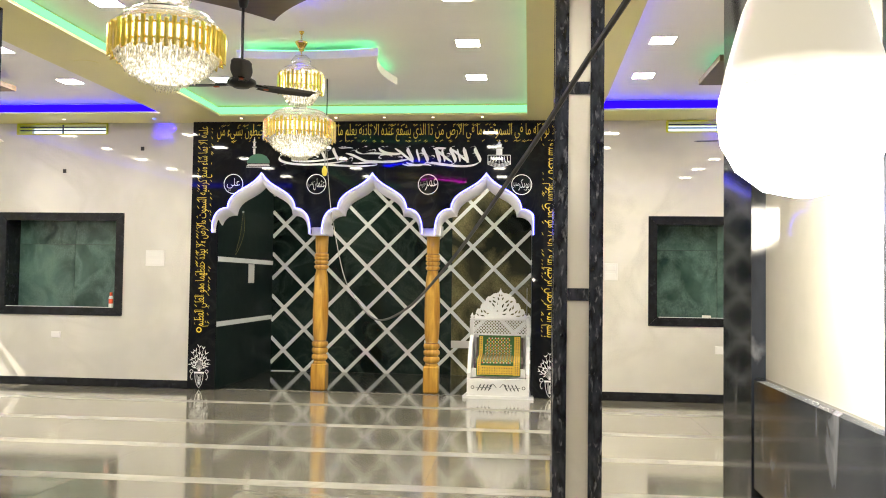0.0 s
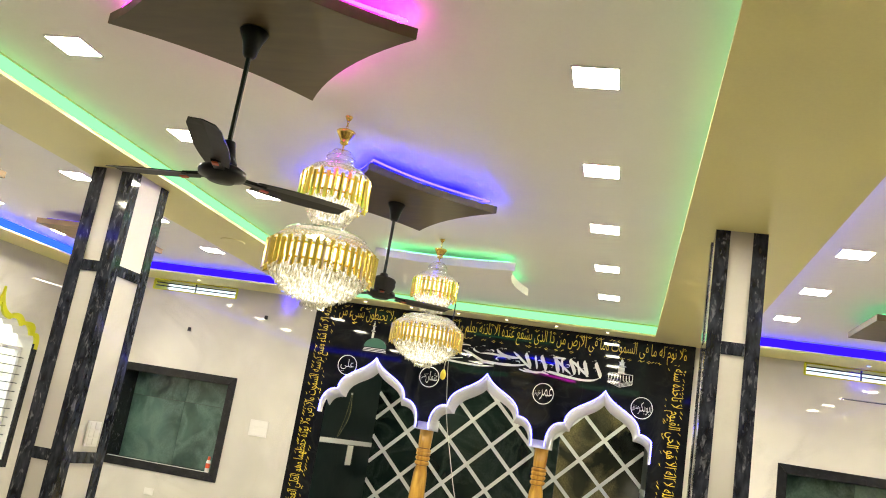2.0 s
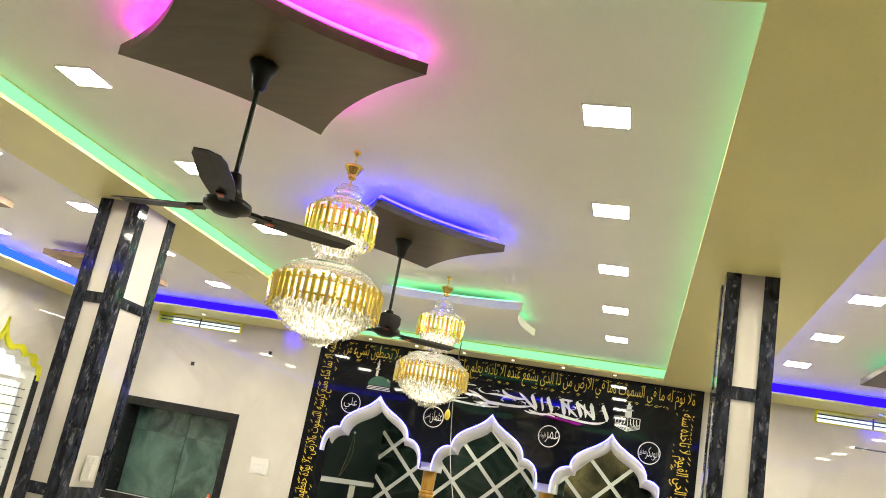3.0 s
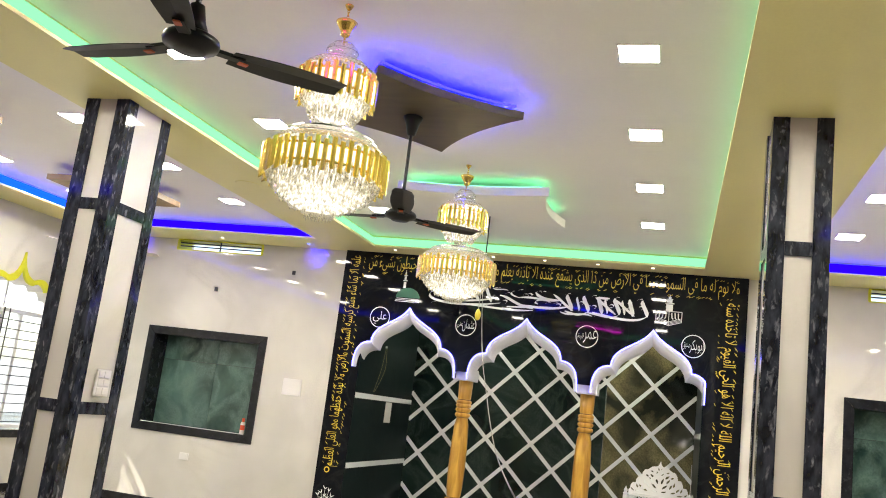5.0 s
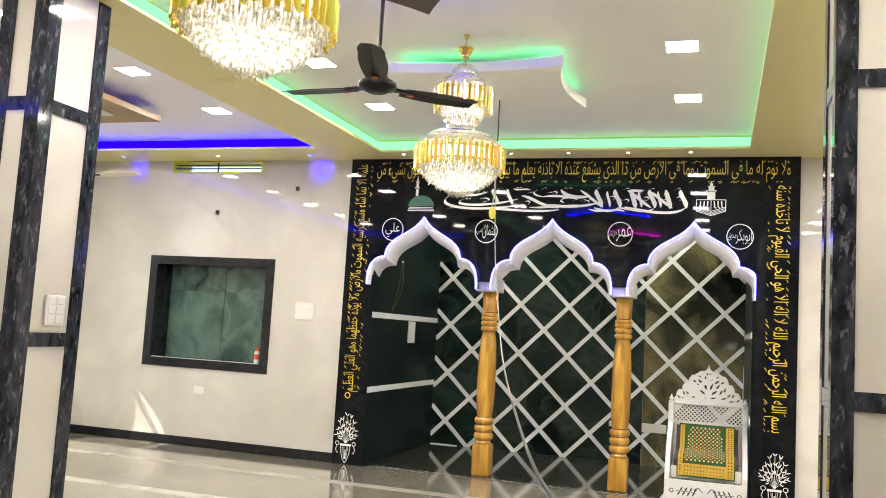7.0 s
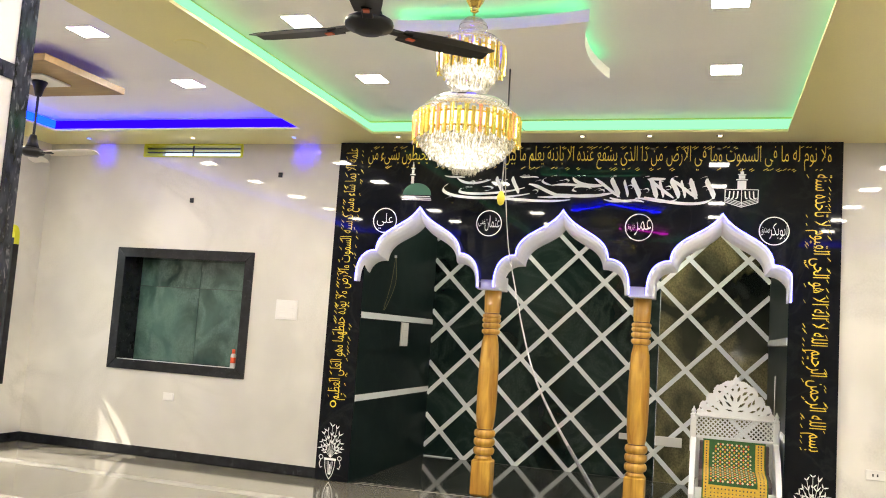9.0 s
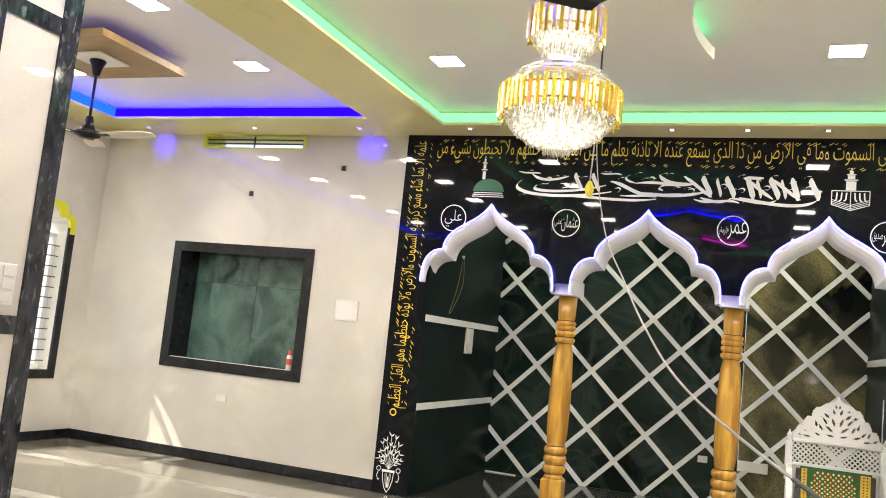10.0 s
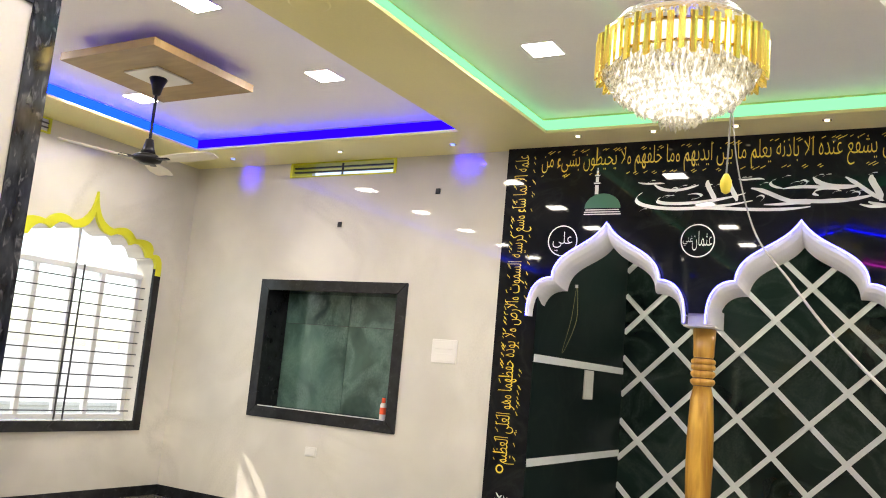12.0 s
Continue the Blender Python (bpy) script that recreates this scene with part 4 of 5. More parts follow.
# ---- turned pillars ----
def build_pillars():
    prof = [(0.094, 0.34), (0.078, 0.37), (0.070, 0.38)]
    for z in (0.425, 0.51, 0.59):           # three fat rings at the foot
        prof += [(0.096, z - 0.032), (0.104, z - 0.012), (0.104, z + 0.012), (0.096, z + 0.030), (0.074, z + 0.038)]
    prof += [(0.084, 0.66), (0.094, 0.75), (0.100, 0.95), (0.098, 1.2), (0.085, 1.46), (0.066, 1.55)]
    for z in (1.585, 1.645, 1.695, 1.735):  # four rings under the head
        prof += [(0.085, z - 0.020), (0.092, z - 0.008), (0.092, z + 0.008), (0.085, z + 0.018), (0.068, z + 0.024)]
    prof += [(0.078, 1.78), (0.086, 1.985)]
    for c in (ARCHES[0] + 0.72, ARCHES[1] + 0.742):
        p = thing("wooden_pillar", pose(c, 12.02, 0), "honey-coloured turned wooden pillar under the arches", "pillar", "pillars of the arcade")
        part("base", box(-0.096, 0.096, -0.096, 0.096, 0, 0.34, 0.014), M_WOOD, p)
        shaft = part("shaft", lathe(prof, 20), M_WOOD, p, smooth=True)
        for r, z in ((0.073, 0.383), (0.077, 0.465), (0.077, 0.548), (0.077, 0.63), (0.070, 1.556), (0.071, 1.612), (0.071, 1.67), (0.071, 1.716), (0.071, 1.761)):
            part("groove", lathe([(r - 0.004, z - 0.007), (r + 0.004, z - 0.004), (r + 0.004, z + 0.004), (r - 0.004, z + 0.007)], 20), M_WOOD_D, shaft, "dark wood band in the groove")


# ---- chandeliers ----
def build_chandelier(x, y):
    ch = thing("chandelier", pose(x, y, 0), "two-tier gold and crystal chandelier, lit", "chandelier", "chandeliers of the hall")
    part("hook", lathe([(0.004, CEIL - 0.03), (0.014, CEIL - 0.02), (0.022, CEIL - 0.004), (0.022, CEIL)], 14), M_GOLD, ch, smooth=True)
    for i in range(4):
        zc, a = CEIL - 0.032 - 0.017 * i, math.pi / 2 * (i % 2)
        link = [(0.006 * math.cos(t) * math.cos(a), 0.006 * math.cos(t) * math.sin(a), zc + 0.012 * math.sin(t)) for t in (2 * math.pi * k / 12 for k in range(13))]
        part("chain_link", tube(link, 0.0022, 5), M_GOLD, ch)
    part("canopy", lathe([(0.004, CEIL - 0.088), (0.05, CEIL - 0.09), (0.056, CEIL - 0.095), (0.05, CEIL - 0.108), (0.030, CEIL - 0.14), (0.022, CEIL - 0.155), (0.026, CEIL - 0.165), (0.010, CEIL - 0.175)], 20), M_GOLD, ch, "gold cup under the chain", True)
    part("rod", tube([(0, 0, CEIL - 0.17), (0, 0, 3.35)], 0.006, 6), M_GOLD, ch)
    neck = part("neck", lathe([(0.06, 3.265), (0.082, 3.27), (0.085, 3.30), (0.078, 3.335), (0.05, 3.36), (0.01, 3.368)], 20), M_CRYSTAL, ch, "clear cut crystal", True)
    for r, z in ((0.086, 3.272), (0.082, 3.318), (0.05, 3.36)):
        part("neck_ring", tube([(r * math.cos(2 * math.pi * i / 24), r * math.sin(2 * math.pi * i / 24), z) for i in range(25)], 0.0025, 5), M_CHROME, neck)
    rng = random.Random(8)
    # each tier: gold ring radius, top and bottom of the bars, drop, bars
    for r, zt, zb, zd, n, crown in ((0.190, 3.20, 3.05, 2.91, 30, 3.262), (0.302, 2.782, 2.635, 2.450, 48, 2.878)):
        rings = [part("ring", tube([(r * 0.965 * math.cos(2 * math.pi * i / 32), r * 0.965 * math.sin(2 * math.pi * i / 32), z) for i in range(33)], 0.006, 5), M_GOLD, ch) for z in (zt - 0.035, zb + 0.03)]
        bar = None
        w = r * 2 * math.pi / n * 0.32
        for i in range(n):
            a = 2 * math.pi * i / n
            dz = -0.014 if i % 2 else 0.0
            m = Matrix.Rotation(a, 4, "Z") @ Matrix.Translation((r, 0, dz))
            if bar is None:
                # round rod cut off slantwise at both ends
                bar = lathe([(w, zb), (w, zt)], 8)
                for v in bar.verts:
                    v.co.z -= v.co.x * (0.9 if v.co.z < zb + 0.01 else 0.5)
                first = part("gold_bar", bar, M_GOLD_BAR, rings[0])
                bar, first.matrix_basis = first.data, m
            else:
                shared("gold_bar", bar, rings[0], m)
        # lamp body inside, which shines through the crystal
        part("lamp", lathe([(0.01, zd + 0.035), (r * 0.42, zd + 0.05), (r * 0.72, (zd + zb) / 2 + 0.02), (r * 0.86, zb + 0.02), (r * 0.86, zt - 0.03), (r * 0.5, zt), (0.02, zt + 0.01)], 28), M_LAMP, ch, "warm white light", True)
        drops = bmesh.new()
        rows = 12 if r > 0.25 else 9
        for k in range(rows):
            t = k / (rows - 1)
            rr, zz = r * (0.94 - 0.27 * t - 0.40 * t ** 3) if r > 0.25 else r * (0.95 - 0.42 * t), zb + 0.025 - (zb - zd - 0.012) * t
            cnt = max(8, int(2 * math.pi * rr / 0.0175))
            for i in range(cnt):
                a = 2 * math.pi * (i + 0.5 * (k % 2) + rng.uniform(-0.3, 0.3)) / cnt
                h, s, twist = rng.uniform(0.018, 0.036), rng.uniform(0.006, 0.011), rng.uniform(-0.7, 0.7)
                cx, cy = rr * math.cos(a), rr * math.sin(a)
                lift = rng.uniform(-0.008, 0.010)
                top, bot = drops.verts.new((cx, cy, zz + lift + h)), drops.verts.new((cx, cy, zz + lift - h * 0.8))
                q = [drops.verts.new((cx + s * math.cos(a + b + twist), cy + s * math.sin(a + b + twist), zz + lift - 0.006)) for b in (0, math.pi / 2, math.pi, -math.pi / 2)]
                for j in range(4):
                    drops.faces.new((top, q[j], q[(j + 1) % 4]))
                    drops.faces.new((bot, q[(j + 1) % 4], q[j]))
        for q in (0.22, 0.14, 0.05):
            cnt = max(4, int(2 * math.pi * r * q / 0.0175))
            for i in range(cnt):
                a, zz = 2 * math.pi * i / cnt, zd + rng.uniform(0.002, 0.012)
                ring = [drops.verts.new((r * q * math.cos(a) + 0.009 * math.cos(e), r * q * math.sin(a) + 0.009 * math.sin(e), zz + 0.01)) for e in (0, 2.1, 4.2)]
                tip = drops.verts.new((r * q * math.cos(a), r * q * math.sin(a), zz - 0.016))
                for j in range(3):
                    drops.faces.new((tip, ring[j], ring[(j + 1) % 3]))
        d = part("crystal_fringe", drops, M_CRYSTAL, ch, "rows of clear crystal drops")
        d["kind"] = "stuff"
        # beads over the crown, in steps
        drops = bmesh.new()
        for k in range(7):
            t = k / 6
            rr, zz = r * (0.93 - 0.36 * t), zt + 0.012 + (crown - zt - 0.016) * t
            cnt = max(10, int(2 * math.pi * rr / 0.022))
            for i in range(cnt):
                a = 2 * math.pi * (i + 0.5 * (k % 2)) / cnt
                cx, cy, b = rr * math.cos(a), rr * math.sin(a), rng.uniform(0.009, 0.014)
                top, bot = drops.verts.new((cx, cy, zz + b)), drops.verts.new((cx, cy, zz - b))
                q = [drops.verts.new((cx + b * math.cos(a + e), cy + b * math.sin(a + e), zz)) for e in (0, math.pi / 2, math.pi, -math.pi / 2)]
                for j in range(4):
                    drops.faces.new((top, q[j], q[(j + 1) % 4]))
                    drops.faces.new((bot, q[(j + 1) % 4], q[j]))
        d = part("crystal_crown", drops, M_CROWN, ch, "stepped rows of clear crystal beads")
        d["kind"] = "stuff"
        for f, g in ((0.93, 0.12), (0.84, 0.45), (0.76, 0.75)):
            zr = zt + (crown - zt) * g
            part("wire_ring", tube([(r * f * math.cos(2 * math.pi * i / 28), r * f * math.sin(2 * math.pi * i / 28), zr) for i in range(29)], 0.003, 5), M_CHROME, ch)
        part("wire_ring", tube([(r * 0.70 * math.cos(2 * math.pi * i / 28), r * 0.70 * math.sin(2 * math.pi * i / 28), crown - 0.015) for i in range(29)], 0.004, 5), M_CHROME, ch)
    part("stem", tube([(0, 0, 3.27), (0, 0, 2.80)], 0.012, 6), M_CHROME, ch)


# ---- ceiling boards and fans ----
def build_board(x, y, half, z0, z1, shape, mat, led, label, plate=False):
    b = thing("ceiling_board", pose(x, y, 0), label, "ceiling board", "boards under the ceiling")
    if shape == "flat":
        out = [(-half, -half), (half, -half), (half, half), (-half, half)]
    else:
        if shape == "diamond":
            tips = [(half, 0), (0, half), (-half, 0), (0, -half)]
        else:
            hx, hy = half
            tips = [(hx, -hy), (hx, hy), (-hx, hy), (-hx, -hy)]
        out = []
        for a, c in zip(tips, tips[1:] + tips[:1]):
            mid = ((a[0] + c[0]) / 2 * 0.74, (a[1] + c[1]) / 2 * 0.74)
            out += bez([a, mid, c], 10)
    bm = prism(out, z1 - z0, "z", at=z0)
    part("board", bm, mat, b)
    s = half if not isinstance(half, tuple) else min(half)
    part("hanger", box(-s * 0.3, s * 0.3, -s * 0.3, s * 0.3, z1, CEIL), M_CEIL, b)
    if led:
        k = {"diamond": 0.92, "square": 0.88, "flat": 0.86}[shape]
        ring = [(px * k, py * k, z1 + (0.034 if shape == "diamond" else 0.012)) for px, py in (out if shape != "flat" else [(-half, -half), (0, -half), (half, -half), (half, 0), (half, half), (0, half), (-half, half), (-half, 0)])]
        part("led_ring", tube(ring + ring[:1], 0.008, 5), led, b, "light strip hidden above the board")
    if plate:
        part("plate", box(-0.17, 0.17, -0.17, 0.17, z0 - 0.014, z0, 0.003), M_WHITE, b, "white square plate")


def build_fan(x, y, top, hub, turn, mat_blade, accent, label):
    f = thing("ceiling_fan", pose(x, y, 0, 0, 0, turn), label, "ceiling fan", "ceiling fans")
    part("canopy", lathe([(0.02, top - 0.13), (0.028, top - 0.12), (0.042, top - 0.06), (0.065, top - 0.008), (0.06, top)], 18), M_FAN, f, smooth=True)
    part("rod", tube([(0, 0, top - 0.1), (0, 0, hub + 0.06)], 0.011, 8), M_FAN, f)
    part("motor_cover", lathe([(0.014, hub + 0.15), (0.026, hub + 0.145), (0.040, hub + 0.08), (0.058, hub + 0.035)], 18), M_FAN, f, smooth=True)
    part("motor", lathe([(0.02, hub + 0.04), (0.07, hub + 0.034), (0.098, hub + 0.018), (0.102, hub + 0.004), (0.098, hub - 0.012), (0.06, hub - 0.026), (0.055, hub - 0.032), (0.01, hub - 0.034)], 24), M_FAN, f, smooth=True)
    for k in range(3):
        m = Matrix.Rotation(math.radians(120 * k + 30), 4, "Z")
        bm = bmesh.new()
        rows = []
        for i in range(9):
            t = i / 8
            r = 0.15 + 0.45 * t
            w = 0.05 + 0.022 * math.sin(math.pi * min(0.75, t)) if t < 0.95 else 0.05
            tilt = 0.12
            rows.append([bm.verts.new((r, s * w, hub - 0.004 + 0.02 * t - s * w * tilt + dz)) for s, dz in ((-1, 0), (0, 0.007), (1, 0), (1, -0.004), (0, 0.003), (-1, -0.004))])
        for a, b in zip(rows, rows[1:]):
            for j in range(6):
                bm.faces.new((a[j], a[(j + 1) % 6], b[(j + 1) % 6], b[j]))
        bm.faces.new(rows[0])
        bm.faces.new(rows[-1])
        bm.transform(m)
        blade = part("blade", bm, mat_blade, f)
        bm = box(0.085, 0.20, -0.022, 0.022, hub - 0.008, hub + 0.006, 0.003)
        bm.transform(m)
        part("blade_arm", bm, M_FAN, blade)
        if accent:
            bm = box(0.178, 0.216, -0.013, 0.013, hub + 0.004, hub + 0.010, 0.002)
            bmesh.ops.translate(bm, verts=bm.verts[:], vec=(0, 0, -0.022))
            bm.transform(m)
            part("badge", bm, M_ORANGE, blade, "orange badge at the blade root")


def build_ceiling_things():
    ZB = 3.44
    build_board(MID, 4.43, 0.73, ZB, ZB + 0.05, "diamond", M_BOARD, M_LMAG, "brown concave diamond ceiling board with magenta light above")
    build_board(MID, 6.92, 0.72, ZB, ZB + 0.05, "diamond", M_BOARD, M_LBB, "brown concave diamond ceiling board with blue light above")
    build_board(MID - 0.01, 9.22, (0.655, 0.56), ZB - 0.012, ZB + 0.062, "square", M_CEIL, M_LGB, "white concave square ceiling board with green light above")
    build_fan(MID, 4.43, ZB, 2.78, 19, M_FAN, True, "black three-bladed ceiling fan with orange badges, at rest")
    build_fan(MID, 6.92, ZB, 2.78, 19, M_FAN, True, "black three-bladed ceiling fan with orange badges, at rest")
    for x, y, mat, led, txt in ((-6.42, 9.41, M_BOARD_L, M_LPUR, "light brown"), (-6.42, 6.80, M_BOARD_L, None, "light brown"), (1.78, 9.41, M_BOARD, M_LGB, "dark brown"), (1.78, 6.85, M_BOARD, M_LYEL, "dark brown")):
        build_board(x, y, 0.475, 3.42, 3.475, "flat", mat, led, txt + " square ceiling board with a white plate", True)
    build_fan(-6.42, 9.41, 3.406, 2.80, -25, M_FAN_W, False, "ceiling fan with cream blades and black motor, at rest")
    build_fan(-6.42, 6.80, 3.406, 2.80, 40, M_FAN_W, False, "ceiling fan with cream blades and black motor, at rest")
    build_fan(1.78, 9.41, 3.406, 2.80, 5, M_FAN, False, "black ceiling fan under a square board, at rest")
    build_fan(1.78, 6.85, 3.406, 2.80, 50, M_FAN, False, "black ceiling fan under a square board, at rest")
    # square light panels
    first = None
    for x in (-0.94, -3.70, -5.45, -7.42, 0.785, 2.75):
        for y in (4.965, 6.235, 7.515, 8.80, 10.09):
            if first is None:
                first = thing("ceiling_light", pose(x, y, 0), "lit square white flush ceiling light", "ceiling light", "square ceiling lights")
                part("frame", box(-0.112, 0.112, -0.112, 0.112, CEIL - 0.006, CEIL, 0.002), M_WHITE, first)
                part("diffuser", box(-0.102, 0.102, -0.102, 0.102, CEIL - 0.0066, CEIL - 0.006), M_PANEL, first, "glowing white diffuser")
            else:
                copy_thing(first, pose(x, y, 0))
    # two more panels, unseen behind the arcade head, added to brighten the alcove
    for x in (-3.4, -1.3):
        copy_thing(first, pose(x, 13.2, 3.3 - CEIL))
    # small spots in the soffit over the back wall
    for x, mat, txt in [(-7.66, M_SPOTB, "blue"), (-6.32, M_SPOTW, "warm"), (-5.12, M_SPOTB, "blue"), (1.9, M_SPOTB, "blue")] + [(-3.98 + 0.605 * i, M_SPOTW, "warm") for i in range(6)]:
        s = thing("spot_light", pose(x, 11.50, 0), "small round recessed " + txt + " spotlight", "spotlight", "spotlights over the back wall")
        part("rim", lathe([(0.016, SOFFIT - 0.004), (0.030, SOFFIT - 0.005), (0.032, SOFFIT)], 16), M_CHROME, s)
        part("lens", lathe([(0.002, SOFFIT - 0.008), (0.017, SOFFIT - 0.0075), (0.017, SOFFIT - 0.005)], 14), mat, s)
        if txt == "blue":
            lamp = new("spot_beam", bpy.data.lights.new("spot_beam", "SPOT"))
            lamp.data.energy, lamp.data.color, lamp.data.spot_size, lamp.data.spot_blend, lamp.data.shadow_soft_size = 5.5, (0.04, 0.012, 1.0), radians(70), 1.0, 0.02
            lamp.matrix_world = look((x, 11.50, SOFFIT - 0.012), (x, 11.80, 3.33))


# ---- minbar seat ----
def build_minbar():
    x0, x1, y0, y1 = -1.16, -0.30, 11.58, 12.28
    c = (x0 + x1) / 2
    s = thing("minbar_seat", pose(0, 0, 0), "white carved wooden minbar seat with openwork crest", "minbar")
    # floor plinth and front panel
    part("plinth", prism([(x0, y0), (x1, y0), (x1 - 0.05, y1), (x0 + 0.05, y1)], 0.035, "z", at=0), M_WHITE_P, s)
    front = part("front_panel", box(x0 + 0.05, x1 - 0.05, y0 + 0.03, y0 + 0.07, 0.035, 0.24, 0.004), M_WHITE_P, s)
    yy = y0 + 0.028
    for sg in (-1, 1):
        bm = bmesh.new()
        ring2d(bm, c + sg * 0.31, 0.135, 0.022, 0.008, yy, 12)
        ribbon(bm, [(c + sg * 0.27, 0.135), (c + sg * 0.10, 0.135)], 0.006, yy)
        for k in range(4):
            for u in (-1, 1):
                leaf(bm, c + sg * (0.23 - 0.045 * k), 0.135, math.pi / 2 * u + sg * 0.5, 0.05, 0.016, yy)
        ribbon(bm, [(c + sg * 0.02, 0.135), (c + sg * 0.06, 0.18), (c + sg * 0.10, 0.16), (c + sg * 0.09, 0.12)], 0.007, yy)
        part("front_carving", bm, M_INK, front, "dark carved flower lines")
    # sides: sloped arms
    for sg, x in ((-1, x0 + 0.05), (1, x1 - 0.05)):
        out = [(y0 + 0.05, 0.035), (y0 + 0.05, 0.30), (y0 + 0.14, 0.44), (y0 + 0.30, 0.62), (y1 - 0.18, 0.72), (y1 - 0.06, 0.74), (y1 - 0.02, 0.035)]
        part("side_panel", prism(out, 0.045 * -sg, "x", at=x), M_WHITE_P, s)
    zb = 0.74
    hx0, hx1 = c - 0.335, c + 0.335
    yb = y1 - 0.06
    for x in (hx0 - 0.028, hx1 + 0.028):
        post = part("post", box(x - 0.028, x + 0.028, yb - 0.028, yb + 0.028, 0.6, 0.93, 0.008), M_WHITE_P, s)
        part("finial", lathe([(0.028, 0.93), (0.03, 0.945), (0.016, 0.955), (0.024, 0.975), (0.01, 1.0), (0.003, 1.02)], 10, cx=x, cy=yb), M_WHITE_P, post)
    part("seat", box(x0 + 0.10, x1 - 0.10, y0 + 0.10, yb, 0.24, 0.36, 0.008), M_WHITE_P, s)
    part("backrest", box(hx0, hx1, yb, yb + 0.03, 0.36, zb, 0.004), M_WHITE_P, s)
    # latticed back
    bm = bmesh.new()
    for sg in (-1, 1):
        k = -6
        while k < 22:
            xa = hx0 + k * 0.042
            a, b = (xa, zb), (xa + sg * 0.19, zb + 0.19)
            lo, hi = max(hx0, min(a[0], b[0])), min(hx1, max(a[0], b[0]))
            if hi - lo > 0.01:
                za = zb + (lo - xa) * sg if sg > 0 else zb + (xa - lo)
                zc = zb + (hi - xa) * sg if sg > 0 else zb + (xa - hi)
                tube([(lo, yb + 0.012 + sg * 0.003, za), (hi, yb + 0.012 + sg * 0.003, zc)], 0.0065, 4, bm)
            k += 1
    part("lattice_back", bm, M_WHITE_P, s, "pierced white lattice")
    for z in (zb - 0.012, zb + 0.185):
        part("rail", box(hx0, hx1, yb - 0.012, yb + 0.028, z, z + 0.024, 0.004), M_WHITE_P, s)
    # openwork crest: a carved board pierced with leaf-shaped holes
    zc, W = zb + 0.205, 0.335
    tops = [(0.0, 0.40), (0.012, 0.36), (0.03, 0.335), (0.09, 0.325), (0.13, 0.29), (0.165, 0.285), (0.19, 0.25), (0.20, 0.205), (0.235, 0.20), (0.255, 0.165), (0.26, 0.13), (0.295, 0.125), (0.315, 0.09), (0.32, 0.055), (0.335, 0.04), (0.336, 0.0)]
    holes = []
    for sg in (-1, 1):
        for hx, hz, ang, ln, wd in ((0.018, 0.14, 70, 0.075, 0.022), (0.03, 0.09, 40, 0.08, 0.022), (0.02, 0.05, 15, 0.07, 0.018), (0.022, 0.235, 75, 0.05, 0.02), (0.062, 0.205, 40, 0.06, 0.022), (0.075, 0.15, 55, 0.07, 0.02),
                                    (0.11, 0.095, 60, 0.065, 0.02), (0.125, 0.05, 20, 0.07, 0.02), (0.155, 0.12, 75, 0.06, 0.02), (0.185, 0.07, 50, 0.06, 0.02), (0.20, 0.03, 10, 0.065, 0.018), (0.235, 0.07, 70, 0.055, 0.018),
                                    (0.275, 0.035, 40, 0.05, 0.016), (0.12, 0.21, 30, 0.045, 0.018), (0.012, 0.285, 80, 0.035, 0.014), (0.07, 0.265, 20, 0.04, 0.015)):
            a = math.radians(ang if sg > 0 else 180 - ang)
            holes.append((sg * hx, hz, math.cos(a), math.sin(a), ln, wd))

    def solid(u, v):
        if v < 0 or v > height_at(tops, abs(u)):
            return False
        for hx, hz, ca, sa, ln, wd in holes:
            a, b = (u - hx) * ca + (v - hz) * sa, -(u - hx) * sa + (v - hz) * ca
            if 0 < a < ln and abs(b) < wd / 2 * math.sin(math.pi * (a / ln) ** 0.8):
                return False
        return True
    q = 0.0055
    n0, n1 = int(2 * W / q) + 2, int(0.41 / q) + 1
    grid = [[solid(-W + (i + 0.5) * q, (k + 0.5) * q) for k in range(n1)] for i in range(n0)]
    bm = bmesh.new()
    seen = {}

    def corner(i, k, back):
        key = (i, k, back)
        if key not in seen:
            seen[key] = bm.verts.new((c - W + i * q, yb + (0.028 if back else 0.0), zc + k * q))
        return seen[key]
    for i in range(n0):
        for k in range(n1):
            if not grid[i][k]:
                continue
            for back in (0, 1):
                bm.faces.new([corner(i + a, k + b, back) for a, b in ((0, 0), (1, 0), (1, 1), (0, 1))])
            for di, dk, a, b in ((-1, 0, (0, 0), (0, 1)), (1, 0, (1, 0), (1, 1)), (0, -1, (0, 0), (1, 0)), (0, 1, (0, 1), (1, 1))):
                ii, kk = i + di, k + dk
                if not (0 <= ii < n0 and 0 <= kk < n1 and grid[ii][kk]):
                    bm.faces.new((corner(i + a[0], k + a[1], 0), corner(i + b[0], k + b[1], 0), corner(i + b[0], k + b[1], 1), corner(i + a[0], k + a[1], 1)))
    part("crest", bm, M_WHITE_P, s, "pierced white carved crest")
    # cushion under the rug
    cu = thing("seat_cushion", pose(0, 0, 0), "dark mauve cushion on the white seat", "cushion")
    part("cushion", prism([(y0 + 0.11, 0.36), (y0 + 0.10, 0.42), (y0 + 0.16, 0.455), (yb - 0.16, 0.47), (yb - 0.08, 0.55), (yb - 0.065, 0.70), (yb - 0.012, 0.71), (yb - 0.012, 0.36)], 0.60, "x", at=c - 0.30), M_CUSHION, cu)
